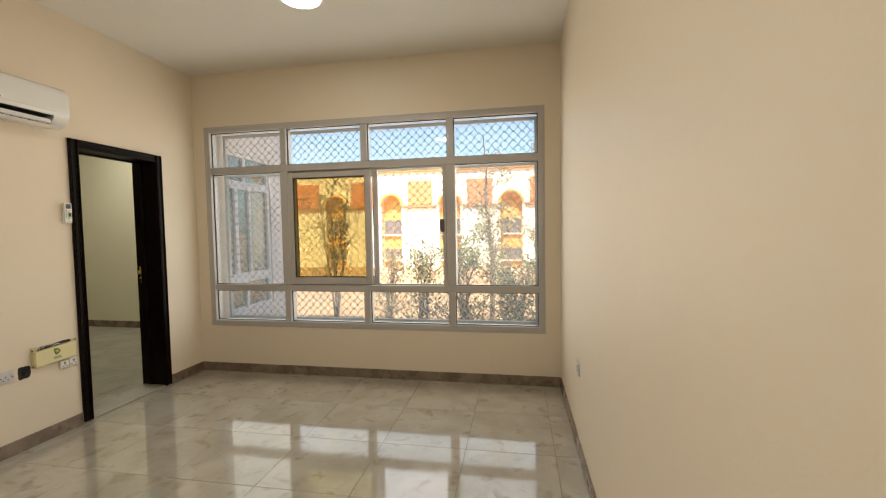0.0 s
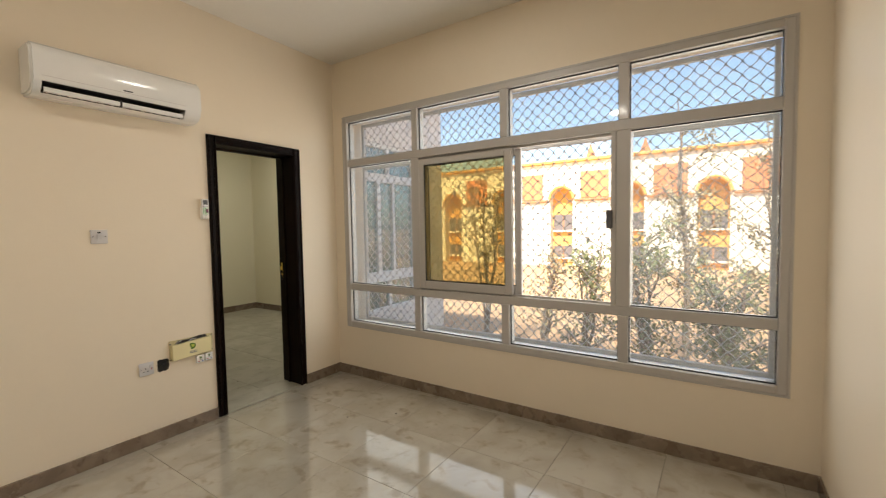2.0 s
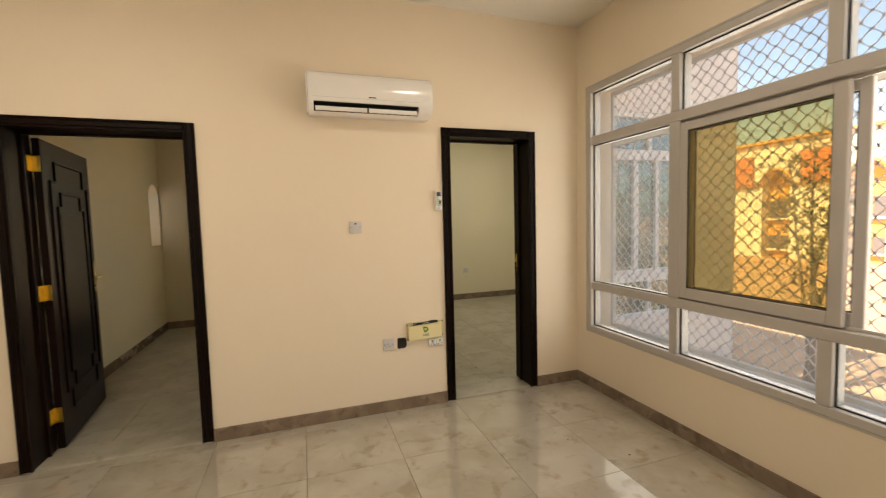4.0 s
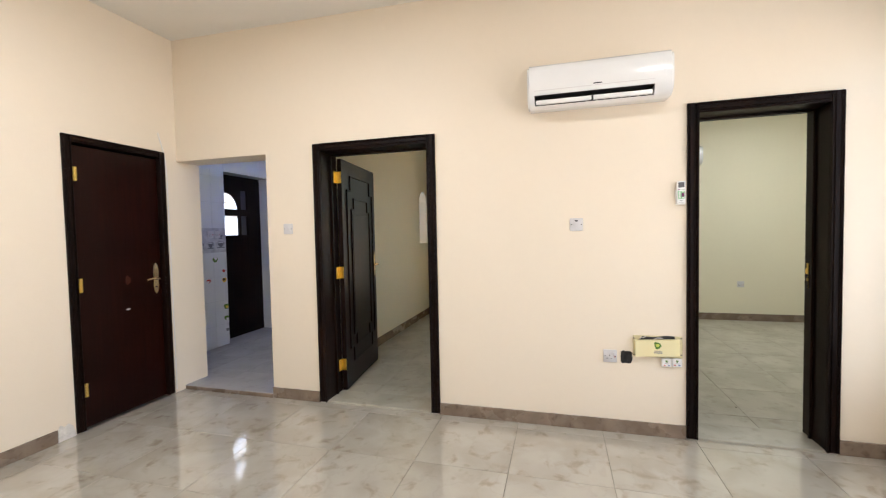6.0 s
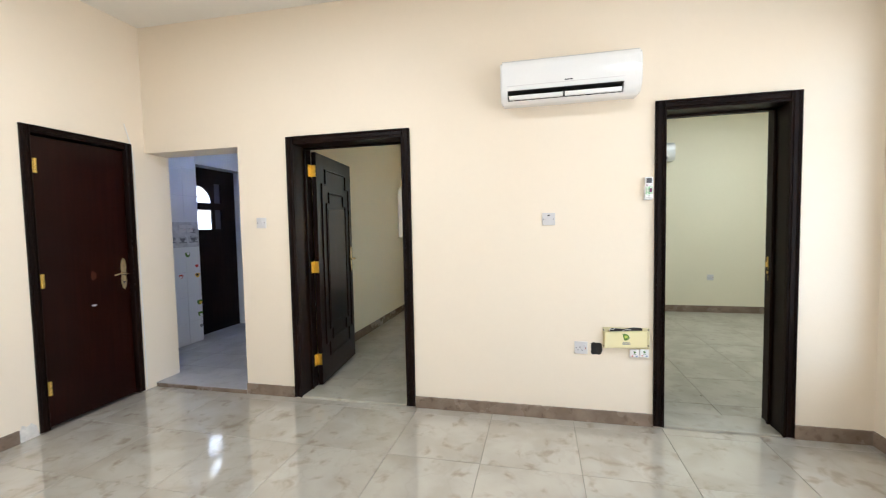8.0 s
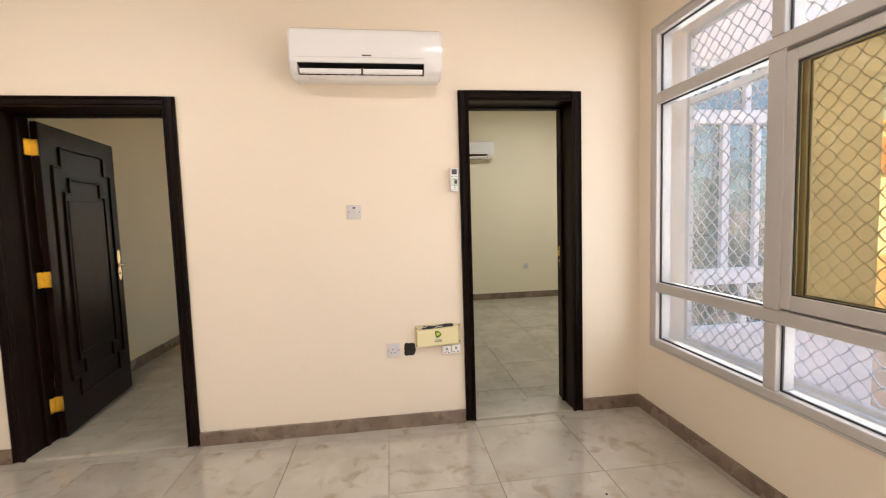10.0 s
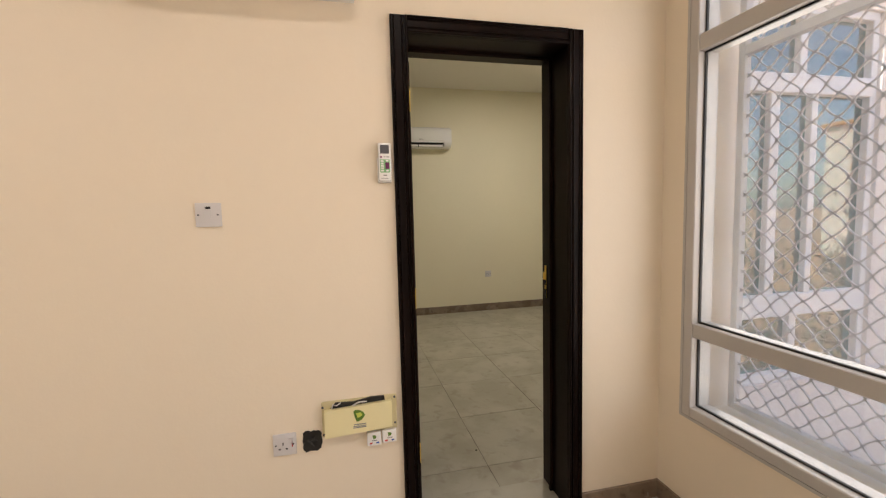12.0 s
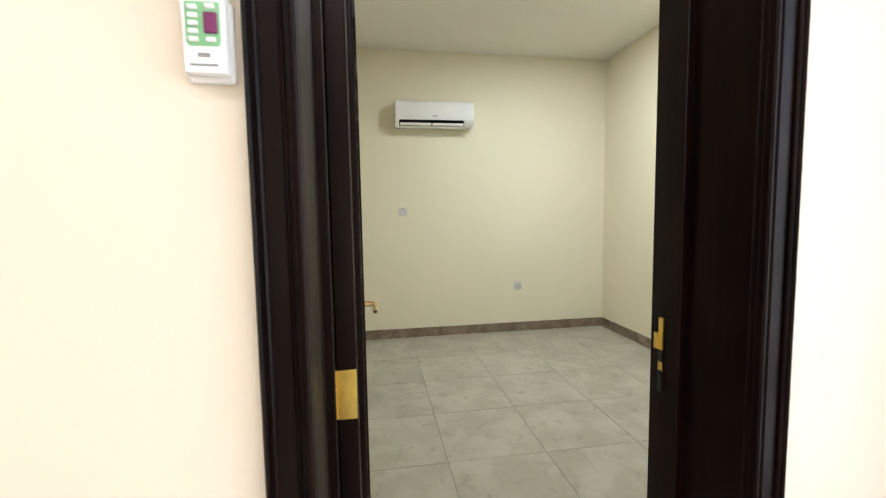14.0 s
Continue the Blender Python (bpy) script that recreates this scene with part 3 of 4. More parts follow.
# kitchen back door with an arched light
d4 = thing("door_4", pose(-4.375, -2.30, 0.0, 0, 0, 180), "dark wooden outside door with arched glazing", "door", "", "structure")
W4, H4 = 0.865, 2.19
ax, ah = 0.22, 0.215
bm = bmesh.new()
x0, x1 = ax - ah, ax + ah
for a, b, p, q in ((-0.001, x0, 0, H4), (x1, x1 + 0.05, 0, H4), (x0, x1, 0, 1.39), (x0, x1, 1.65, 1.74), (x0, x1, 1.74 + ah, H4), (x1 + 0.17, W4, 0, H4), (x1 + 0.05, x1 + 0.17, 0, 1.39), (x1 + 0.05, x1 + 0.17, 1.65, 1.74), (x1 + 0.05, x1 + 0.17, 2.0, H4)):
    box(bm, a, b, 0.0, 0.045, p, q)
for side in (-1, 1):
    pts = [(ax + side * ah, 1.74 + ah)] + [(ax + side * ah * math.cos(a), 1.74 + ah * math.sin(a)) for a in (math.pi / 2 * k / 8 for k in range(9))]
    prism(bm, pts, 0.0, 0.045)
lf4 = part("leaf", bm, DARKWOOD, d4)
part("pane", prism(bmesh.new(), arch(ax, ah, 1.74, 1.74), 0.02, 0.026), FROST, lf4, "frosted arched pane")
part("pane", box(bmesh.new(), x0, x1, 0.02, 0.026, 1.39, 1.65), FROST, lf4, "frosted pane")
SMOKE = material("smoky_dim_glass", (0.10, 0.10, 0.11), 0.2)
part("side_pane", box(bmesh.new(), x1 + 0.05, x1 + 0.17, 0.02, 0.026, 1.39, 1.65), SMOKE, lf4, "dark narrow pane")
part("side_pane", box(bmesh.new(), x1 + 0.05, x1 + 0.17, 0.02, 0.026, 1.74, 2.0), SMOKE, lf4, "dark narrow pane")
bm = bmesh.new()
tube(bm, [(ax - 0.02 + 0.05 * math.cos(a), 0.01, 1.86 + 0.05 * math.sin(a)) for a in (2 * math.pi * k / 20 for k in range(21))], 0.008, 6)
tube(bm, [(ax - 0.02 + 0.025 * math.cos(a), 0.01, 1.86 + 0.025 * math.sin(a)) for a in (2 * math.pi * k / 16 for k in range(17))], 0.006, 6)
part("scroll_ornament", bm, ANTIQUE, lf4)

# ---- the wide window ----


def bar(bm, x0, x1, y0, y1, z0, z1):
    return box(bm, x0, x1, y0, y1, z0, z1, 0.004)


win = thing("window_1", pose(0, 0, 0), "wide white aluminium window with one sliding sash pushed open", "window", "", "structure")
XL, XR, ZB, ZU = -2.897, 0.463, 0.48, 2.487
MX = (-2.038, -1.203, -0.37)
MH = 0.031
Y0, Y1 = NY - 0.006, 4.05
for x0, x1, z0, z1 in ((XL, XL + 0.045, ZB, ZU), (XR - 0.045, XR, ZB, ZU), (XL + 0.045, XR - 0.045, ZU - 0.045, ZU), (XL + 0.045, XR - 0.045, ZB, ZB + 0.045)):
    part("window_frame", bar(bmesh.new(), x0, x1, Y0, Y1, z0, z1), ALU_BACKLIT, win)
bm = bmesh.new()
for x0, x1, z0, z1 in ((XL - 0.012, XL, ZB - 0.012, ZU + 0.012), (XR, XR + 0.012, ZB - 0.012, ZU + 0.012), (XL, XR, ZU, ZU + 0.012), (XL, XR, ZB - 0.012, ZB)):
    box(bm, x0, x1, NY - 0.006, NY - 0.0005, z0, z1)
part("cover_strip", bm, ALU_BACKLIT, win)
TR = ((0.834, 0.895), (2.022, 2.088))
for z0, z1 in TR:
    part("transom", bar(bmesh.new(), XL + 0.045, XR - 0.045, Y0 + 0.004, Y1, z0, z1), ALU_BACKLIT, win)
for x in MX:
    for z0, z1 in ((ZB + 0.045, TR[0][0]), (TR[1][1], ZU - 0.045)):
        part("mullion", bar(bmesh.new(), x - MH, x + MH, Y0 + 0.002, Y1, z0, z1), ALU_BACKLIT, win)
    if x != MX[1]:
        part("mullion", bar(bmesh.new(), x - 0.042, x + 0.042, Y0 + 0.002, Y1, TR[0][1], TR[1][0]), ALU_BACKLIT, win)


def lite(x0, x1, z0, z1):
    """A fixed pane with its black gasket."""
    p = part("pane", box(bmesh.new(), x0, x1, 3.986, 3.992, z0, z1), PANE, win)
    p.visible_shadow = False
    bm = bmesh.new()
    for a, b, c, d in ((x0, x0 + 0.007, z0, z1), (x1 - 0.007, x1, z0, z1), (x0, x1, z0, z0 + 0.007), (x0, x1, z1 - 0.007, z1)):
        box(bm, a, b, 3.976, 3.9855, c, d)
    part("gasket", bm, RUBBER, p)


edges = (XL + 0.045, MX[0] - MH, MX[0] + MH, MX[1] - MH, MX[1] + MH, MX[2] - MH, MX[2] + MH, XR - 0.045)
for k in range(4):
    lite(edges[2 * k], edges[2 * k + 1], ZB + 0.045, TR[0][0])
    lite(edges[2 * k], edges[2 * k + 1], TR[1][1], ZU - 0.045)
lite(edges[0], edges[1], TR[0][1], TR[1][0])
lite(edges[6], edges[7], TR[0][1], TR[1][0])


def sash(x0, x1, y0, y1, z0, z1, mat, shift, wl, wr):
    s = part("sash", bar(bmesh.new(), x0, x0 + wl, y0, y1, z0, z1), ALU_BACKLIT, win, "white sliding sash with bronze-tinted glass")
    part("stile", bar(bmesh.new(), x1 - wr, x1, y0, y1, z0, z1), ALU_BACKLIT, s)
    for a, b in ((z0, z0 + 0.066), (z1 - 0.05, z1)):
        part("rail", bar(bmesh.new(), x0 + wl, x1 - wr, y0, y1, a, b), ALU_BACKLIT, s)
    p = part("pane", box(bmesh.new(), x0 + wl, x1 - wr, shift, shift + 0.005, z0 + 0.066, z1 - 0.05), mat, s, "bronze-tinted pane")
    p.visible_shadow = False
    a, b, c, d = x0 + wl, x1 - wr, z0 + 0.066, z1 - 0.05
    bm = bmesh.new()
    for u0, u1, v0, v1 in ((a, a + 0.006, c, d), (b - 0.006, b, c, d), (a, b, c, c + 0.006), (a, b, d - 0.006, d)):
        box(bm, u0, u1, shift - 0.010, shift - 0.0005, v0, v1)
    part("gasket", bm, RUBBER, p)
    return s


sash(-2.004, -1.146, 3.952, 3.985, 0.905, 2.004, TINTED, 3.970, 0.052, 0.058)
sash(-1.99, -1.09, 3.999, 4.03, 0.905, 2.004, PANE, 4.014, 0.05, 0.046)
bm = bmesh.new()
box(bm, -0.446, -0.416, 3.948, 4.045, 0.8955, 2.0215, 0.002)
box(bm, -1.99, -0.447, 3.987, 3.997, 0.8955, 0.91)
box(bm, -1.99, -0.447, 3.987, 3.997, 2.004, 2.0215)
part("sash_track", bm, ALU_BACKLIT, win)
bm = box(bmesh.new(), -0.472, -0.432, 3.925, 3.949, 1.40, 1.52, 0.006)
part("latch", bm, SCREEN, win, "dark window latch")

# outside reveal and sill
bm = bmesh.new()
box(bm, -2.95, 0.51, 4.211, 4.28, 0.40, 0.475, 0.006)
setting("window_sill", bm, OUTSIDE, "white outside window sill", "sill")

# steel security grille just outside
gr = thing("window_grille", pose(0, 4.17, 0), "white painted diamond-mesh steel security grille outside the window", "grille")
GX0, GX1, GZ0, GZ1 = -2.86, 0.425, 0.50, 2.46
for x0, x1, z0, z1 in ((GX0, GX0 + 0.03, GZ0, GZ1), (GX1 - 0.03, GX1, GZ0, GZ1), (GX0 + 0.03, GX1 - 0.03, GZ0, GZ0 + 0.03), (GX0 + 0.03, GX1 - 0.03, GZ1 - 0.03, GZ1), (GX0 + 0.03, GX1 - 0.03, 2.012, 2.05)):
    part("frame_bar", box(bmesh.new(), x0, x1, -0.018, 0.018, z0, z1, 0.003), GRILLE, gr)


def crimped(bm, p, q, amp, cell):
    """A thin crimped wire from p to q, flattened and thicker where it locks over the crossing wires."""
    p, q = Vector(p), Vector(q)
    n = max(4, 4 * round((q - p).length / cell))
    d = (q - p).normalized()
    side = Vector((-d.z, 0, d.x))
    last = None
    for i in range(n + 1):
        c = p + (q - p) * (i / n) + side * (amp * math.sin(i * math.pi / 4))
        r = 0.0044 if i % 4 == 0 else 0.0022
        ring = [bm.verts.new(c + side * a + Vector((0, b, 0))) for a, b in ((-r, -0.003), (r, -0.003), (r, 0.003), (-r, 0.003))]
        if last:
            for k in range(4):
                bm.faces.new((last[k], last[(k + 1) % 4], ring[(k + 1) % 4], ring[k]))
        last = ring


GH = GZ1 - GZ0
PITCH = GH / 24
for sgn in (1, -1):
    for k in range(1, int((GX1 - GX0 + GH) / PITCH)):
        # lines x -+ z = const, clipped to the frame
        if sgn == 1:
            c = GX0 - GH + k * PITCH
            xa, xb = max(GX0, c), min(GX1, c + GH)
            pa, pb = (xa, 0, GZ0 + xa - c), (xb, 0, GZ0 + xb - c)
        else:
            c = GX0 + k * PITCH
            xa, xb = max(GX0, c - GH), min(GX1, c)
            pa, pb = (xa, 0, GZ0 + c - xa), (xb, 0, GZ0 + c - xb)
        if xb - xa < 0.04:
            continue
        bm = bmesh.new()
        crimped(bm, pa, pb, 0.0035 * sgn, PITCH * 0.7071)
        part("mesh_wire", bm, GRILLE, gr)

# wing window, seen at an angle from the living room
# white frame again, lightened to carry the bright outdoor light
FRAME_LIT = material("white_window_frame_lit_tone", (0.86, 0.85, 0.83), 0.35, vary=0.03, scale=5)
w2 = thing("window_2", pose(-3.05, 0, 0, 0, 0, 0), "white aluminium bedroom window with dark reflecting glass", "window", "", "structure")
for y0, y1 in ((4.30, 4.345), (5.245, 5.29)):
    part("window_frame", box(bmesh.new(), -0.09, -0.02, y0, y1, 0.47, 2.38, 0.004), FRAME_LIT, w2)
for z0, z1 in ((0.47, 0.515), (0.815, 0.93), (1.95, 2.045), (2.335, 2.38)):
    part("transom", box(bmesh.new(), -0.09, -0.015, 4.345, 5.245, z0, z1, 0.004), FRAME_LIT, w2)
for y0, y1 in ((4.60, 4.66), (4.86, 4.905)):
    part("mullion", box(bmesh.new(), -0.085, -0.025, y0, y1, 0.93, 1.95, 0.004), FRAME_LIT, w2)
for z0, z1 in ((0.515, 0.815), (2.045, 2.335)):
    part("mullion", box(bmesh.new(), -0.085, -0.025, 4.77, 4.82, z0, z1, 0.004), FRAME_LIT, w2)
# the diffuse film paints a pale sky haze onto these panes
MIRRORGLASS = glass("reflecting_teal_glass", (0.14, 0.40, 0.37), 5.0, dust_haze=0.05, lit="BsdfDiffuse")
for z0, z1 in ((0.515, 0.815), (0.93, 1.95), (2.045, 2.335)):
    p = part("pane", box(bmesh.new(), -0.06, -0.055, 4.345, 5.245, z0, z1), MIRRORGLASS, w2)
    p.visible_shadow = False
# added window, out of view, that only brings light into the side room
w5 = thing("fill_window", pose(-6.88, 0, 0), "unseen window added to light the side room", "window", "", "structure")
p5 = part("pane", box(bmesh.new(), -0.003, 0.003, 0.9, 2.1, 0.5, 2.5), FILL_GLASS, w5)
p5.visible_shadow = False

# ---- things on the walls ----


def on_wall(side, u, z):
    """A pose on a wall's surface: x to the right as one faces the wall, y into it."""
    return {"west": pose(WX, u, z, 0, 0, 90), "south": pose(u, SY, z, 0, 0, 180), "north": pose(u, NY, z), "east": pose(EX, u, z, 0, 0, -90), "bed": pose(-7.01, u, z, 0, 0, 90), "kitchen": pose(u, -2.12, z, 0, 0, 180)}[side]


def air_conditioner(m, W, label, group):
    """A split air conditioner: rounded body, front panel, outlet with two louvres."""
    ac = thing("air_conditioner", m, label, "air conditioner", group)
    H, Dp = 0.292, 0.205
    # side profile, y out of the wall is negative
    tail = [(-Dp, 0.115), (-Dp + 0.004, 0.24), (-Dp + 0.016, 0.268), (-Dp + 0.04, H - 0.004), (-Dp + 0.07, H), (0, H)]
    prof = [(0, 0.030), (-0.09, 0.022), (-0.13, 0.024), (-0.155, 0.0335), (-0.10, 0.0342), (-0.10, 0.088), (-0.197, 0.088)] + tail
    closed = [(0, 0.030), (-0.09, 0.022), (-0.13, 0.024), (-0.158, 0.036), (-0.185, 0.062), (-0.197, 0.09)] + tail
    bm = bmesh.new()
    extrude_x(bm, prof, 0.045, W - 0.105)
    part("body", bm, ACWHITE, ac, "", 35)
    for x0, x1 in ((0.0, 0.045), (W - 0.105, W)):
        bm = bmesh.new()
        extrude_x(bm, closed, x0, x1)
        outer = x0 if x0 == 0.0 else x1
        ed = [e for e in bm.edges if all(abs(v.co.x - outer) < 1e-5 for v in e.verts)]
        bmesh.ops.bevel(bm, geom=ed, offset=0.012, segments=3, affect="EDGES")
        part("end_cap", bm, ACWHITE, ac, "", 35)
    # black liner puts the slot's shade into its colour
    bm = bmesh.new()
    extrude_x(bm, [(-0.0995, 0.0345), (-0.0995, 0.0876), (-0.194, 0.0876), (-0.194, 0.0855), (-0.104, 0.084), (-0.104, 0.037), (-0.148, 0.0365), (-0.148, 0.0345)], 0.046, W - 0.106)
    part("outlet", bm, BLACK, ac, "air outlet lined black for its shade")
    mid = (0.045 + W - 0.105) / 2
    for x0, x1 in ((0.055, mid - 0.006), (mid + 0.006, W - 0.115)):
        bm = bmesh.new()
        extrude_x(bm, [(-0.166, 0.036), (-0.178, 0.040), (-0.177, 0.063), (-0.171, 0.061)], x0, x1)
        part("louvre", bm, ACWHITE, ac, "white swing louvre")
        n = 7
        for k in range(n):
            x = x0 + (x1 - x0) * (k + 0.5) / n
            part("vane", box(bmesh.new(), x - 0.002, x + 0.002, -0.150, -0.115, 0.036, 0.060), PLATE, ac)
    part("louvre_hinge", box(bmesh.new(), mid - 0.007, mid + 0.007, -0.175, -0.14, 0.035, 0.075, 0.002), BLACK, ac)
    bm = bmesh.new()
    box(bm, 0.045, W - 0.105, -Dp - 0.0015, -Dp + 0.01, 0.114, 0.117)
    box(bm, 0.045, W - 0.105, -0.199, -0.19, 0.088, 0.0905)
    part("panel_gap", bm, PLATE, ac)
    part("badge", box(bmesh.new(), W * 0.47, W * 0.47 + 0.05, -Dp - 0.002, -Dp + 0.01, 0.124, 0.131, 0.001), SCREEN, ac, "small dark badge")
    bm = bmesh.new()
    extrude_x(bm, [(-0.096, 0.0230), (-0.096, 0.0213), (-0.126, 0.0228), (-0.126, 0.0245)], 0.10, 0.19)
    part("sticker", bm, PLATE, ac, "grey rating sticker")
    return ac


air_conditioner(on_wall("west", 1.738, 2.15), 0.86, "white wall-mounted split air conditioner with its outlet ajar", "air conditioners")
air_conditioner(on_wall("bed", 3.095, 2.245), 0.83, "white split air conditioner on the bedroom wall", "air conditioners")


def plate_base(m, name, label, category, group, w=0.086, mat=None):
    t = thing(name, m, label, category, group)
    bm = bmesh.new()
    box(bm, -w / 2, w / 2, -0.009, 0, -0.043, 0.043, 0.004, 2)
    part("faceplate", bm, mat or PLATE, t, "", 40)
    for x in (-w / 2 + 0.011, w / 2 - 0.011):
        part("screw", cyl(bmesh.new(), 0.0032, 0.003, Matrix.Translation((x, -0.0095, 0)) @ Matrix.Rotation(radians(90), 4, "X"), 10), SCREEN, t)
    return t


def switch(m, label, neon=True):
    t = plate_base(m, "wall_switch", label, "switch", "wall switches")
    bm = bmesh.new()
    extrude_x(bm, [(-0.008, -0.014), (-0.012, -0.014), (-0.0155, 0.014), (-0.008, 0.014)], -0.011, 0.011)
    part("rocker", bm, PLATE, t)
    if neon:
        part("neon", box(bmesh.new(), -0.009, 0.009, -0.0105, -0.008, 0.021, 0.030, 0.001), BLACK, t, "dark red neon window")
    return t


def socket(m, label):
    t = plate_base(m, "wall_socket", label, "socket", "wall sockets")
    for x, z, w, h in ((-0.006, 0.004, 0.0045, 0.010), (-0.019, -0.016, 0.008, 0.0045), (0.007, -0.016, 0.008, 0.0045)):
        part("pin_hole", box(bmesh.new(), x - w / 2, x + w / 2, -0.0105, -0.008, z - h / 2, z + h / 2), BLACK, t)
    part("rocker", box(bmesh.new(), 0.016, 0.032, -0.0125, -0.008, 0.004, 0.026, 0.002), PLATE, t)
    part("marker", box(bmesh.new(), 0.026, 0.030, -0.0105, -0.008, -0.010, 0.002), RED, t, "small red marker")
    return t


switch(on_wall("west", 2.043, 1.405), "pale grey wall switch with a neon window")
switch(on_wall("west", -0.23, 1.425), "white light switch beside the passage", False)
switch(on_wall("bed", 3.168, 1.393), "pale grey switch on the bedroom wall")
socket(on_wall("west", 2.255, 0.513), "white three-pin wall socket with a red marker")
socket(on_wall("bed", 4.47, 0.529), "white wall socket low on the bedroom wall")
socket(on_wall("east", 2.86, 0.53), "white wall socket low on the plain wall")

# open back box with its cover missing
ob_box = thing("open_wall_box", on_wall("west", 2.357, 0.51), "ragged black wall box with its cover missing", "wall box")
rag = [(0.036 * math.copysign(min(1, abs(1.25 * math.cos(a))), math.cos(a)) + random.uniform(-0.003, 0.003), 0.040 * math.copysign(min(1, abs(1.25 * math.sin(a))), math.sin(a)) + random.uniform(-0.004, 0.004)) for a in (2 * math.pi * k / 26 for k in range(26))]
# flat black piece stands in for the dark inside the box
part("cavity", prism(bmesh.new(), rag, -0.003, 0.0), BLACK, ob_box, "torn opening, its shade drawn as a flat black piece")
bm = bmesh.new()
for k in range(4):
    p = [Vector((random.uniform(-0.02, 0.02), -0.006 - 0.006 * random.random(), random.uniform(-0.025, 0.025))) for _ in range(4)]
    tube(bm, p, 0.0025, 6)
part("loose_wire", bm, RUBBER, ob_box)

# telephone line box
tb = thing("telecom_box", on_wall("west", 2.402, 0.522), "pale yellow telephone line box with green emblem, torn open", "line box")
part("back_plate", box(bmesh.new(), -0.004, 0.290, -0.012, 0, 0.0, 0.142, 0.003), material("dingy_yellow_plastic", (0.60, 0.52, 0.30), 0.5, vary=0.12, scale=15), tb)
bm = bmesh.new()
prism(bm, [(0.006, 0.004), (0.268, 0.020), (0.268, 0.126), (0.006, 0.112)], -0.034, -0.012)
part("cover", bm, PALEYELLOW, tb, "pale yellow cover")
# black piece drawn for the shade in the gap above the cover
bm = bmesh.new()
prism(bm, [(0.03, 0.116), (0.05, 0.138), (0.12, 0.134), (0.19, 0.146), (0.24, 0.144), (0.242, 0.128)], -0.020, -0.0118)
part("torn_gap", bm, BLACK, tb, "torn gap, its shade drawn as a black piece")
bm = bmesh.new()
tube(bm, [(0.035, -0.022, 0.118), (0.04, -0.024, 0.134), (0.055, -0.022, 0.128), (0.07, -0.024, 0.14)], 0.0025, 6)
part("wire", bm, PLATE, tb)
bm = bmesh.new()
tube(bm, [(0.115, -0.022, 0.12), (0.14, -0.022, 0.132), (0.17, -0.022, 0.131)], 0.003, 6)
part("wire", bm, PLATE, tb)
for x, z in ((0.0, 0.012), (0.0, 0.122), (0.281, 0.024), (0.281, 0.132)):
    part("screw", cyl(bmesh.new(), 0.0045, 0.004, Matrix.Translation((x, -0.013, z)) @ Matrix.Rotation(radians(90), 4, "X"), 10), SCREEN, tb)
bm = bmesh.new()
outer = [(0.117, 0.101), (0.121, 0.080), (0.127, 0.062), (0.133, 0.059), (0.148, 0.065), (0.158, 0.076), (0.161, 0.084), (0.155, 0.096), (0.143, 0.104), (0.124, 0.107)]
prism(bm, outer, -0.0352, -0.0338)
em = part("emblem", bm, GREEN, tb, "rounded green emblem")
bm = bmesh.new()
prism(bm, [(0.127, 0.094), (0.132, 0.074), (0.145, 0.078), (0.151, 0.085), (0.144, 0.095)], -0.0358, -0.0350)
part("emblem_core", bm, LIME, em, "yellow-green centre")
for z, w in ((0.047, 0.046), (0.040, 0.050), (0.0345, 0.05)):
    part("print_bar", box(bmesh.new(), 0.140 - w / 2, 0.140 + w / 2, -0.0352, -0.0338, z - 0.0018, z + 0.0018), GREYTXT, tb, "unreadable small print")

for k, (u, g) in enumerate(((2.596, 0.0), (2.657, 0.004))):
    j = thing("telephone_jack", on_wall("west", u, 0.497 + g), "small white telephone jack with a green emblem", "telephone jack", "telephone jacks")
    part("case", box(bmesh.new(), -0.028, 0.028, -0.022, 0, -0.032, 0.022, 0.003), PLASTIC, j)
    bm = bmesh.new()
    prism(bm, [(-0.007, 0.012), (-0.004, -0.004), (0.006, -0.002), (0.009, 0.005), (0.005, 0.011)], -0.0232, -0.0218)
    part("emblem", bm, GREEN, j)
    part("print_bar", box(bmesh.new(), -0.008, 0.012, -0.0228, -0.0218, -0.012, -0.009), GREYTXT, j)
    part("port_marker", box(bmesh.new(), -0.018, -0.007, -0.0228, -0.0218, -0.024, -0.018), RED, j)
    part("port_marker", box(bmesh.new(), 0.008, 0.019, -0.0228, -0.0218, -0.024, -0.018), BLUE, j)

# remote control in its holder
rc = thing("remote_control", on_wall("west", 2.677, 1.592), "white air-conditioner remote with green keys in a wall holder", "remote control")
part("holder", box(bmesh.new(), -0.0275, 0.0275, -0.012, 0, -0.076, 0.02, 0.003), PLASTIC, rc)
bm = box(bmesh.new(), -0.0245, 0.0245, -0.030, -0.010, -0.071, 0.072, 0.005, 2)
body_rc = part("case", bm, ACWHITE, rc, "", 40)
part("display", box(bmesh.new(), -0.017, 0.017, -0.0312, -0.0298, 0.032, 0.065, 0.0005), SCREEN, body_rc, "grey display")
bm = bmesh.new()
prism(bm, [(-0.019, -0.036), (-0.016, -0.040), (0.016, -0.040), (0.019, -0.036), (0.019, 0.010), (-0.019, 0.010)], -0.0309, -0.0298)
part("key_panel", bm, LEAFGREEN, body_rc, "green key panel")
for k in range(5):
    part("key", box(bmesh.new(), -0.016, -0.005, -0.0335, -0.0305, -0.036 + k * 0.009, -0.030 + k * 0.009, 0.0012), PLASTIC, body_rc)
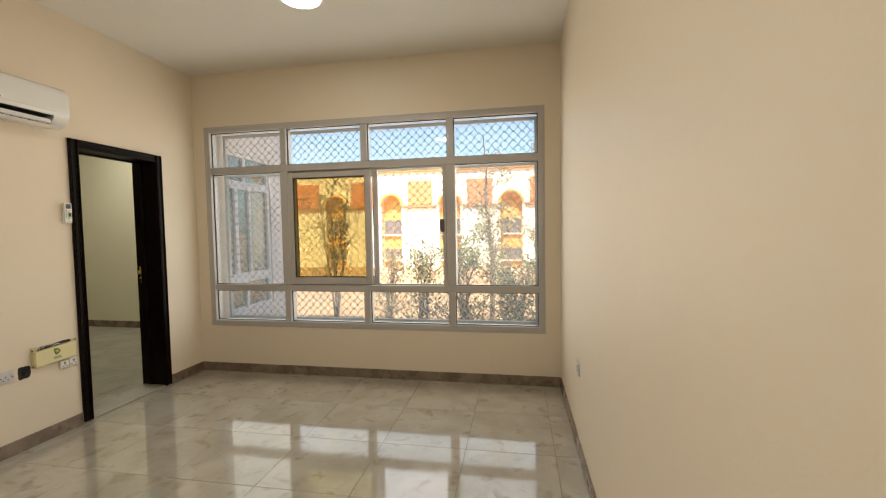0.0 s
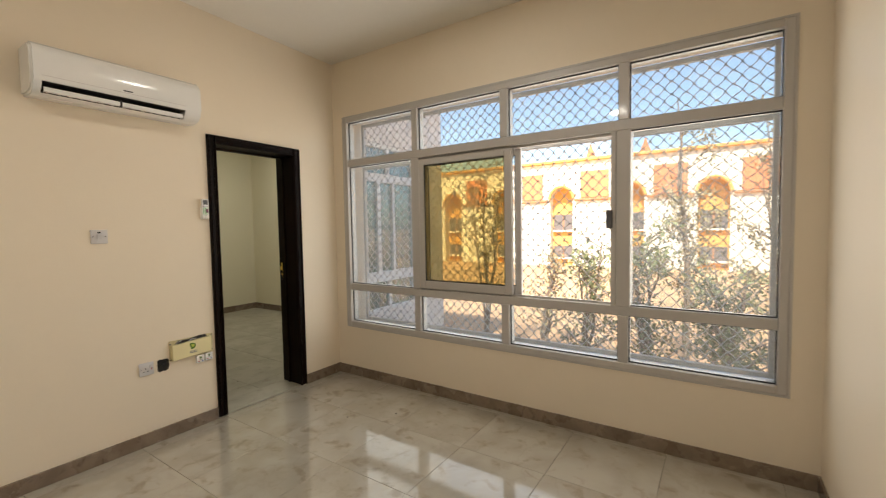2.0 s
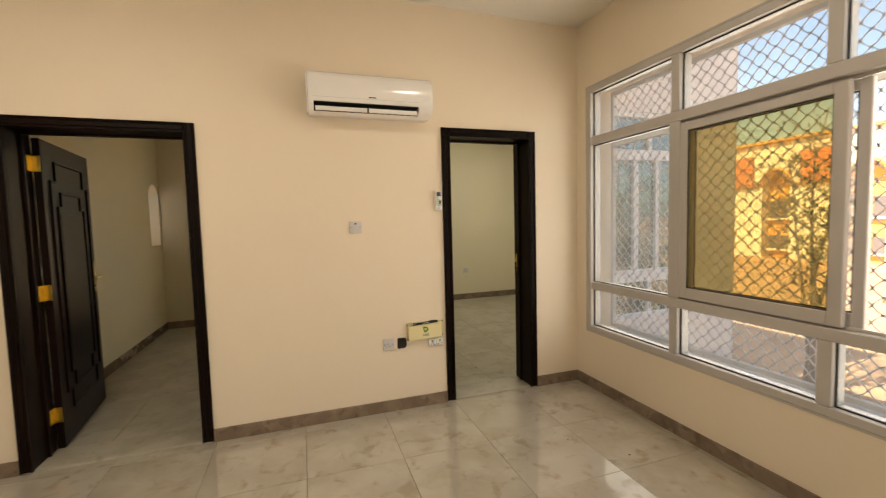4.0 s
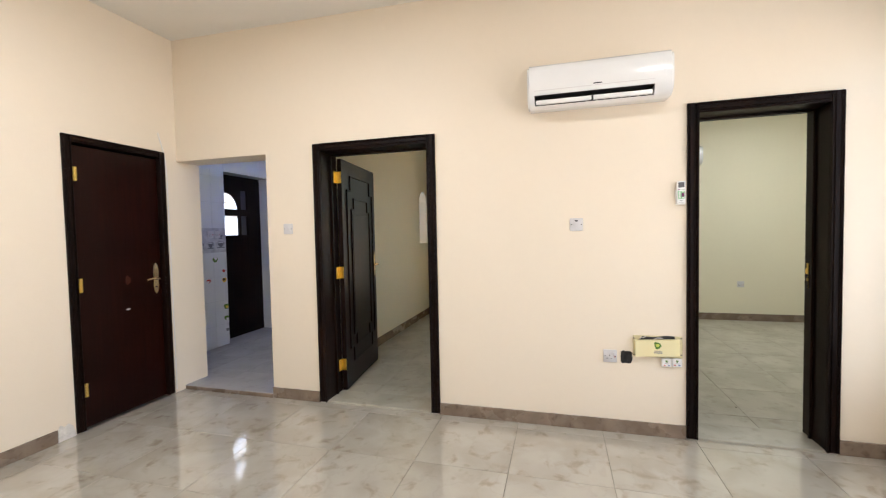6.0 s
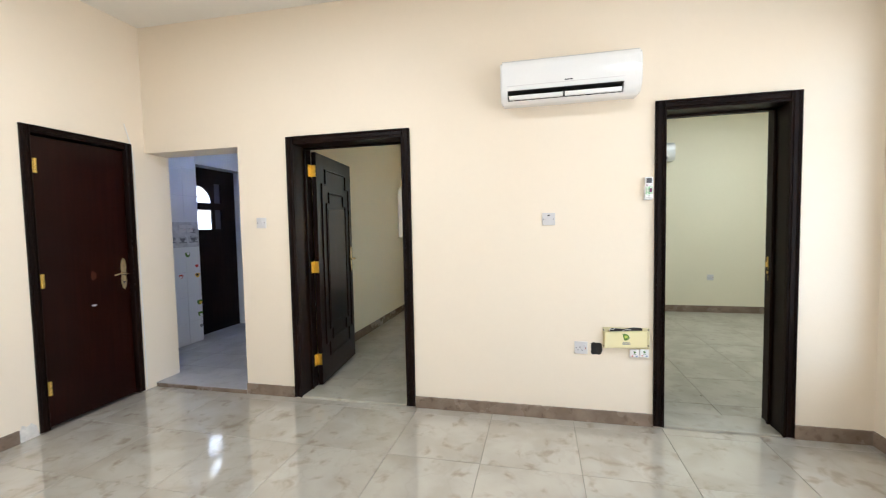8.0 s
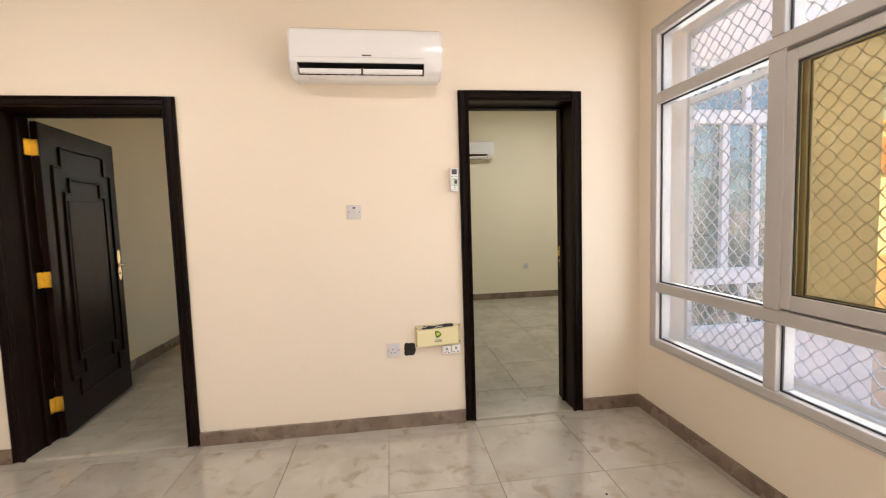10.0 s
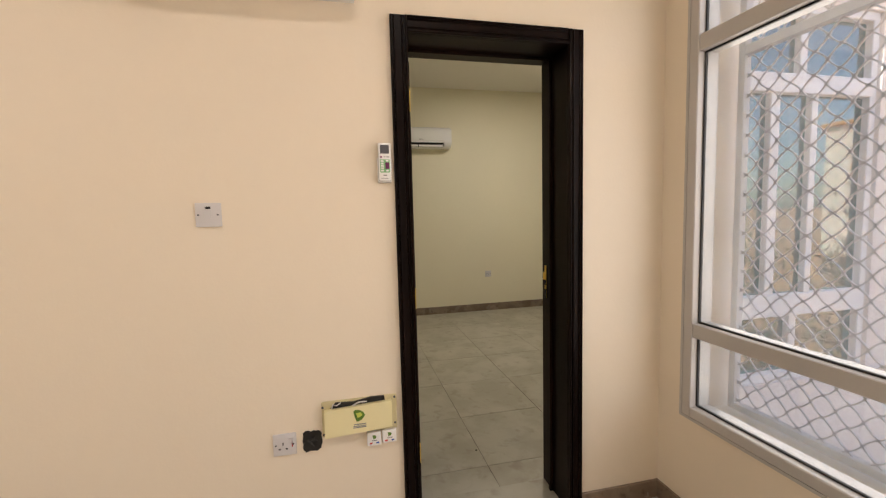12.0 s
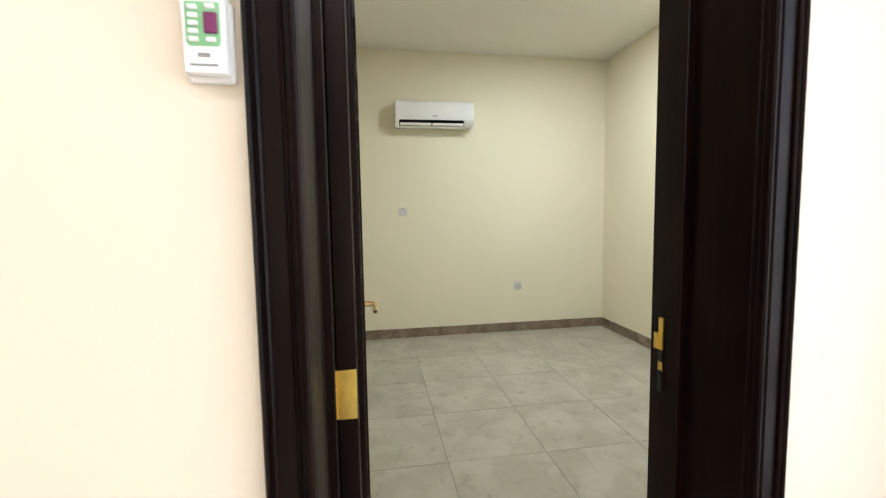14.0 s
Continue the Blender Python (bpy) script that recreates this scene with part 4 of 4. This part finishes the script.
for z in (-0.036, 0.002):
    part("key", box(bmesh.new(), 0.003, 0.014, -0.0335, -0.0305, z, z + 0.006, 0.0012), PLASTIC, body_rc)
part("mode_key", box(bmesh.new(), 0.0015, 0.0165, -0.034, -0.0305, -0.026, -0.002, 0.001), PURPLE, body_rc, "purple key")
bm = bmesh.new()
cyl(bm, 0.004, 0.003, Matrix.Translation((-0.014, -0.031, 0.019)) @ Matrix.Rotation(radians(90), 4, "X"), 12)
part("power_key", bm, PURPLE, body_rc)
for x0, x1, z0, z1 in ((-0.004, 0.001, 0.018, 0.021), (0.006, 0.017, 0.018, 0.021), (-0.007, 0.006, -0.052, -0.048), (-0.016, 0.014, -0.0625, -0.0605)):
    part("print_bar", box(bmesh.new(), x0, x1, -0.0308, -0.0298, z0, z1), GREYTXT, body_rc, "unreadable small print")

# white cable running down beside the closed door
bm = bmesh.new()
tube(bm, [(-2.865, SY + 0.004, 2.27), (-2.885, SY + 0.005, 2.20), (-2.905, SY + 0.006, 2.13), (-2.925, SY + 0.006, 2.04), (-2.932, SY + 0.006, 1.90), (-2.934, SY + 0.005, 1.5), (-2.936, SY + 0.006, 0.9), (-2.938, SY + 0.005, 0.3), (-2.938, SY + 0.004, 0.02)], 0.0045, 8)
cable = part("wall_cable", bm, PLASTIC, None, "thin white cable painted onto the wall beside the door", 60)
tagged(cable, "", "cable")

# raw plaster where the skirting stops short of the closed door
bm = bmesh.new()
prism(bm, [(0.112, -0.008), (0.0, -0.008), (0.0, 0.07), (0.02, 0.102), (0.045, 0.082), (0.07, 0.096), (0.095, 0.07), (0.104, 0.03)], -0.007, 0.0)
patch = part("plaster_patch", bm, material("raw_white_plaster", (0.70, 0.67, 0.62), 0.95, vary=0.2, scale=25, bump=0.6, bump_scale=80), None, "rough pale plaster patch beside the closed door")
patch.matrix_world = pose(-2.021, SY, 0, 0, 0, 180)
tagged(patch, "", "plaster patch")

# ceiling lamps: one at the window end, then three added for fill


def round_lamp(x, y, z, tilt, label):
    lp = thing("ceiling_light", pose(x, y, z, tilt, 0, 0), label, "ceiling light", "round ceiling lights")
    bm = bmesh.new()
    cyl(bm, 0.155, 0.02, Matrix.Translation((0, 0, -0.01)), 40, 0.165, 0.003)
    part("housing", bm, PLASTIC, lp, "", 40)
    bm = bmesh.new()
    cyl(bm, 0.135, 0.008, Matrix.Translation((0, 0, -0.0225)), 40, None, 0.002)
    part("diffuser", bm, LAMPGLOW, lp, "lit white diffuser", 40)
    return lp


round_lamp(-1.22, 2.86, 3.049, -0.9, "round white surface-mounted ceiling light, switched on")
# fixture added around the door end's fill lamp
round_lamp(-1.1, 0.3, 3.088, -0.9, "round white ceiling light near the passage, added as unseen fill")
# fixture added around the bedroom's fill lamp
round_lamp(-5.2, 4.5, 3.09, 0, "round white bedroom ceiling light, added as fill")
# unseen fixture added for the kitchen's blue fill lamp
round_lamp(-4.3, -1.2, 3.1, 0, "round white kitchen ceiling light, added around a blue fill lamp")

# ---- kitchen wall tiles and their transfers ----
kitchen_tiles = bpy.data.objects["wall_kitchen_south"]
cache = {}
DECOR = material("grey_patterned_border_tile", (0.56, 0.56, 0.58), 0.2, vary=0.3, scale=22, coat=0.3)
zrows = [0.02, 0.28, 0.58, 0.88, 1.18, 1.48, 1.79, 2.11, 2.42, 2.74, 3.05]
for i in range(5):
    x1 = -3.285 - i * 0.22
    x0 = max(x1 - 0.22, -4.372)
    for za, zb in zip(zrows, zrows[1:]):
        key = (round(x1 - x0, 3), round(zb - za, 3), za == 1.18)
        if key not in cache:
            cache[key] = mesh_of("wall_tile", box(bmesh.new(), 0.0012, x1 - x0 - 0.0012, 0.0, 0.006, 0.0012, zb - za - 0.0012, 0.001), DECOR if za == 1.18 else WALLTILE)
        t = new("wall_tile", cache[key])
        t.location, t.parent = (x0, -2.12, za), kitchen_tiles
for x0, x1 in ((-5.995, -5.242),):
    for za, zb in zip(zrows, zrows[1:]):
        t = part("wall_tile", box(bmesh.new(), x0, x1, -2.12, -2.114, za + 0.001, zb - 0.001, 0.001), WALLTILE, kitchen_tiles)
part("wall_tile", box(bmesh.new(), -5.24, -4.374, -2.12, -2.114, 2.195, 2.74, 0.001), WALLTILE, kitchen_tiles)


PRINT = material("dark_grey_tile_print", (0.13, 0.13, 0.15), 0.3, vary=0.3, scale=40)
DECOR_PALE = material("off_white_tile_print", (0.66, 0.66, 0.68), 0.3, vary=0.1, scale=30)


def tile_print(x, z, w, h, kind):
    """A printed cup, pot or jug on the border tiles: a bowl outline with saucer, rim and handle."""
    u = 1 / 12
    bowl = [(-0.5 * w, 0.5 * h), (0.5 * w, 0.5 * h)] + [(0.5 * w * math.cos(a), 0.5 * h - h * 0.8 * math.sin(a)) for a in (math.pi * k * u for k in range(1, 12))]
    t = thing("border_print", on_wall("kitchen", x, z), "grey printed %s on the kitchen border tiles" % kind, "tile print", "printed crockery on the border tiles")
    part("bowl", prism(bmesh.new(), bowl, -0.0075, -0.0058), PRINT, t)
    part("saucer", box(bmesh.new(), -0.7 * w, 0.7 * w, -0.0074, -0.0058, -0.42 * h, -0.30 * h), PRINT, t)
    part("rim", box(bmesh.new(), -0.42 * w, 0.42 * w, -0.0082, -0.0070, 0.30 * h, 0.42 * h), DECOR_PALE, t)
    bm = bmesh.new()
    tube(bm, [(0.48 * w + 0.16 * w * math.sin(a), -0.007, 0.18 * h - 0.2 * h * math.cos(a)) for a in (math.pi * k / 8 for k in range(9))], 0.003, 6)
    part("handle", bm, PRINT, t)


for x, z, w, h, kind in ((-3.98, 1.27, 0.07, 0.075, "cup"), (-4.13, 1.265, 0.075, 0.08, "cup"), (-4.285, 1.27, 0.09, 0.085, "pot"), (-4.285, 1.375, 0.05, 0.06, "jug")):
    tile_print(x, z, w, h, kind)


def sticker(x, z, r, mats, label):
    s = thing("fruit_sticker", on_wall("kitchen", x, z), label, "sticker", "fruit stickers on the kitchen tiles")
    for k, mt in enumerate(mats):
        bm = bmesh.new()
        dx, dz, rr = (0, 0, r) if k == 0 else (random.uniform(-0.4, 0.4) * r, random.uniform(-0.5, 0.5) * r, r * 0.55)
        prism(bm, [(dx + rr * math.cos(a) * (1 + 0.25 * math.sin(3 * a + k)), dz + rr * math.sin(a) * (1 + 0.2 * math.cos(2 * a))) for a in (2 * math.pi * q / 14 for q in range(14))], -0.0075 - 0.001 * k, -0.0058)
        part("print", bm, mt, s)


for x, z, r, mats, lab in ((-4.19, 1.09, 0.036, (GREEN, PLASTIC), "faded green fruit sticker on a kitchen tile"), (-4.315, 0.945, 0.022, (RED,), "small red fruit sticker on a kitchen tile"), (-4.32, 0.83, 0.034, (YELLOW, BLACK), "yellow and black fruit sticker on a tile"), (-4.08, 0.84, 0.028, (RED, PLASTIC), "red fruit sticker on a kitchen tile"), (-4.335, 0.495, 0.038, (GREEN, YELLOW), "green leafy sticker on a kitchen tile"), (-4.335, 0.35, 0.036, (GREEN, PLASTIC), "green fruit sticker low on the tiles"), (-4.345, 0.20, 0.026, (GREYTXT,), "worn grey-green sticker on a low tile")):
    sticker(x, z, r, mats, lab)
for x in (-4.13, -4.235):
    m = on_wall("kitchen", x, 1.40) @ pose(0, -0.006, 0)
    socket(m, "white kitchen wall socket above the border tiles")

# ---- outside ----
SAND = material("sandy_ground", (0.50, 0.295, 0.15), 0.95, vary=0.25, scale=1.2, bump=0.4, bump_scale=30)
PAVING = material("pinkish_concrete_paving", (0.70, 0.55, 0.46), 0.9, vary=0.1, scale=2, bump=0.2, bump_scale=40)
setting("ground", box(bmesh.new(), -400, 400, -400, 400, -0.8, -0.42), SAND, "sandy orange ground around the houses", "ground")
setting("pavement", box(bmesh.new(), -3.05, 6, 4.21, 5.95, -0.42, -0.36, 0.01), PAVING, "pale concrete apron along the house", "pavement")

FACADE = material("sunlit_cream_render", (0.88, 0.79, 0.64), 0.9, vary=0.08, scale=0.7, bump=0.2, bump_scale=25)
TERRA = material("terracotta_tiled_panel", (0.66, 0.24, 0.10), 0.8, vary=0.2, scale=5, bump=0.3, bump_scale=12)
ORANGE = material("ochre_orange_render", (0.72, 0.38, 0.11), 0.9, vary=0.12, scale=1.5, bump=0.2, bump_scale=20)
BROWN = material("brown_trim", (0.42, 0.20, 0.09), 0.8, vary=0.1, scale=3)
DARKGLASS = material("dark_window_glass", (0.16, 0.14, 0.13), 0.35)

villa = thing("villa", pose(-0.05, 20.0, -0.42), "sunlit cream and terracotta villa with arched niches behind the garden", "house")
BAY, HALF, SPR = 2.93, 0.52, 3.05
ZTV = 4.66
centres = [BAY * k for k in range(-6, 3)]
xl, xr = centres[0] - BAY / 2, centres[-1] + BAY / 2
holes = [(c - HALF, c + HALF, 0.0, SPR + HALF) for c in centres]
bm = slab("y", 0.0, 0.4, xl, xr, 0.0, ZTV, holes)
for c in centres:
    for s in (-1, 1):
        prism(bm, [(c + s * HALF, SPR + HALF)] + [(c + s * HALF * math.cos(a), SPR + HALF * math.sin(a)) for a in (math.pi / 2 * k / 8 for k in range(9))], 0.0, 0.4)
part("wall", bm, FACADE, villa)
part("niche_back", box(bmesh.new(), xl, xr, 0.401, 0.7, 0, ZTV), ORANGE, villa, "ochre back of the arched niches")
for c in centres:
    bm = bmesh.new()
    tube(bm, [(c + (HALF + 0.03) * math.cos(a), -0.02, SPR + (HALF + 0.03) * math.sin(a)) for a in (math.pi * k / 16 for k in range(17))], 0.07, 6)
    part("arch_trim", bm, ORANGE, villa, "ochre arch moulding")
    for z0, z1, mt in ((1.62, 2.34, DARKGLASS), (0.35, 0.9, DARKGLASS)):
        w = part("window", box(bmesh.new(), c - HALF + 0.06, c + HALF - 0.06, 0.33, 0.40, z0, z1, 0.01), mt, villa, "dark window in the niche")
        part("frame", box(bmesh.new(), c - 0.025, c + 0.025, 0.31, 0.329, z0, z1), BROWN, w)
        part("sill", box(bmesh.new(), c - HALF + 0.02, c + HALF - 0.02, 0.26, 0.40, z0 - 0.07, z0 - 0.002), FACADE, w)
for c in centres[:-1]:
    p = c + BAY / 2
    part("terracotta_panel", box(bmesh.new(), p - 0.60, p + 0.60, -0.06, -0.002, 3.04, 4.22, 0.02), TERRA, villa, "terracotta tiled panel")
    part("string_course", box(bmesh.new(), p - BAY / 2 + HALF + 0.1, p + BAY / 2 - HALF - 0.1, -0.12, -0.002, 2.92, 3.03, 0.02), BROWN, villa, "brown string course")
part("coping", box(bmesh.new(), xl - 0.1, xr + 0.1, -0.14, 0.75, ZTV, ZTV + 0.14, 0.03), ORANGE, villa, "ochre roof coping")
part("roof", box(bmesh.new(), xl, xr, 0.701, 8.0, 0, ZTV - 0.1), FACADE, villa)
for p in (-4.6, -2.4, 3.1):
    bm = bmesh.new()
    prism(bm, [(p - 0.22, ZTV + 0.14), (p + 0.22, ZTV + 0.14), (p + 0.05, ZTV + 0.55), (p, ZTV + 0.75), (p - 0.05, ZTV + 0.55)], 0.1, 0.35)
    part("finial", bm, TERRA, villa, "terracotta roof finial")

LEAF = material("dusty_green_leaves", (0.22, 0.24, 0.11), 0.6, vary=0.35, scale=3)
LEAFY = material("dry_olive_leaves", (0.33, 0.27, 0.14), 0.6, vary=0.35, scale=3)
BARK = material("grey_brown_bark", (0.26, 0.19, 0.135), 0.9, vary=0.3, scale=12, bump=0.5, bump_scale=40)
rng = random.Random(7)


def tree(x, y, height, spread, stems, leaves, label, mat, low=0.3):
    """Several thin stems with side twigs, and a loose crown of many small leaves along the twigs."""
    tr = thing("tree", pose(x, y, -0.42), label, "tree", "garden trees")
    tips = []
    for s in range(stems):
        a = rng.uniform(0, 2 * math.pi)
        h = height * rng.uniform(0.75, 1.0)
        r = spread * rng.uniform(0.15, 0.45)
        pts = [Vector((0.05 * math.cos(a), 0.05 * math.sin(a), -0.03))]
        for k in range(1, 7):
            f = k / 6
            pts.append(Vector((r * f ** 1.4 * math.cos(a) + rng.uniform(-0.05, 0.05), r * f ** 1.4 * math.sin(a) + rng.uniform(-0.05, 0.05), h * f)))
        bm = bmesh.new()
        r0 = 0.032 * rng.uniform(0.7, 1.1)
        tube(bm, pts, [r0 * (1 - 0.8 * k / 6) for k in range(7)], 7)
        trunk = part("trunk", bm, BARK, tr, "", 60)
        bm = bmesh.new()
        for _ in range(9):
            k = rng.uniform(low * 6, 5.9)
            p = pts[int(k)].lerp(pts[min(6, int(k) + 1)], k % 1)
            b = rng.uniform(0, 2 * math.pi)
            ln = spread * rng.uniform(0.3, 0.75) * (1 - 0.4 * k / 6)
            mid = p + Vector((ln * 0.5 * math.cos(b), ln * 0.5 * math.sin(b), ln * 0.35))
            end = p + Vector((ln * math.cos(b), ln * math.sin(b), ln * rng.uniform(0.4, 0.9)))
            tube(bm, [p, mid, end], [0.009, 0.006, 0.003], 5)
            tips += [(p, mid), (mid, end), (mid, end)]
        tagged(part("branchwork", bm, BARK, trunk), "thin bare twigs", "", "", "stuff")
    verts, faces = [], []
    for _ in range(leaves):
        p, q = rng.choice(tips)
        c = p.lerp(q, rng.random()) + Vector((rng.gauss(0, 0.06), rng.gauss(0, 0.06), rng.gauss(0, 0.06)))
        m = Euler((rng.uniform(0, 6.28), rng.uniform(0, 6.28), rng.uniform(0, 6.28))).to_matrix()
        s = rng.uniform(0.018, 0.036)
        i = len(verts)
        verts += [c + m @ Vector(v) for v in ((-s, 0, 0), (0, -0.45 * s, 0.1 * s), (1.1 * s, 0, 0), (0, 0.45 * s, 0.1 * s))]
        faces.append((i, i + 1, i + 2, i + 3))
    me = bpy.data.meshes.new("crown")
    me.from_pydata([tuple(v) for v in verts], [], faces)
    me.materials.append(mat)
    crown = new("crown", me)
    crown.parent = tr
    tagged(crown, "loose crown of small leaves", "", "", "stuff")


tree(-0.15, 6.9, 3.6, 0.9, 3, 1900, "slender garden tree with loose small leaves", LEAFY, 0.25)
tree(0.75, 7.2, 3.4, 0.9, 3, 1900, "slender leafy tree beside the garden path", LEAFY, 0.2)
tree(-2.72, 6.5, 2.9, 0.7, 4, 900, "thin many-stemmed shrub with sparse leaves", LEAFY, 0.35)
tree(-1.25, 6.5, 1.75, 0.8, 5, 1300, "bushy garden shrub with small leaves", LEAF, 0.1)
tree(-0.55, 6.3, 1.9, 0.8, 5, 1700, "dense green garden shrub", LEAF, 0.05)
tree(0.25, 6.1, 1.5, 0.8, 5, 2000, "low dense green shrub under the window", LEAF, 0.05)
tree(-2.0, 7.0, 1.5, 0.7, 4, 800, "low dry shrub in sandy soil", LEAFY, 0.1)

# crumbs of plaster left on the floor
CRUMB = material("dark_plaster_crumb", (0.06, 0.05, 0.04), 0.9, vary=0.3, scale=60)
for x, y, z, s in ((-2.2, 3.25, -0.008, 0.008), (-1.92, 3.49, -0.008, 0.008), (-0.155, 3.376, -0.008, 0.007), (-3.63, 3.21, 0.0, 0.008)):
    bm = bmesh.new()
    bmesh.ops.create_icosphere(bm, subdivisions=1, radius=s)
    for v in bm.verts:
        v.co = Vector((v.co.x * rng.uniform(0.7, 1.4), v.co.y * rng.uniform(0.6, 1.1), max(0.0, v.co.z * 0.6)))
    ob = part("plaster_crumb", bm, CRUMB, None, "small dark crumb of plaster on the floor")
    ob.location = (x, y, z)
    tagged(ob, "", "debris", "plaster crumbs on the floor")

# ---- floor tiles ----


def tiles(parent, mat, x0, x1, y0, y1, ox, oy, pitch, top, name="tile"):
    """Lays tiles on a grid through (ox, oy), cut at the walls."""
    cache = {}
    i0, j0 = math.floor((x0 - ox) / pitch), math.floor((y0 - oy) / pitch)
    i = i0
    while ox + i * pitch < x1:
        j = j0
        while oy + j * pitch < y1:
            a, b = max(x0, ox + i * pitch), min(x1, ox + (i + 1) * pitch)
            c, d = max(y0, oy + j * pitch), min(y1, oy + (j + 1) * pitch)
            if b - a > 0.02 and d - c > 0.02:
                key = (round(b - a, 4), round(d - c, 4))
                if key not in cache:
                    bm = box(bmesh.new(), 0.0012, b - a - 0.0012, 0.0012, d - c - 0.0012, -0.009, 0, 0.0008)
                    cache[key] = mesh_of(name, bm, mat)
                ob = new(name, cache[key])
                ob.location = (a, c, top + random.uniform(-0.0004, 0.0004))
                ob.parent = parent
            j += 1
        i += 1


tiles(floor, TILE, WX, EX, SY, NY, -0.11, 1.07, 0.5665, -0.008)
tiles(floor_bed, TILE_DUSTY, -7.01, -3.28, 2.35, 5.53, -4.604, 3.2275, 0.5665, 0.0)
tiles(floor_side, TILE_DUSTY, -6.78, -3.28, -0.21, 2.2, -4.62, 0.39, 0.5665, 0.0)
tiles(floor_kit, TILE_KITCHEN, -6.0, -3.28, -2.32, -0.43, -4.3, -2.32, 0.4, 0.014)
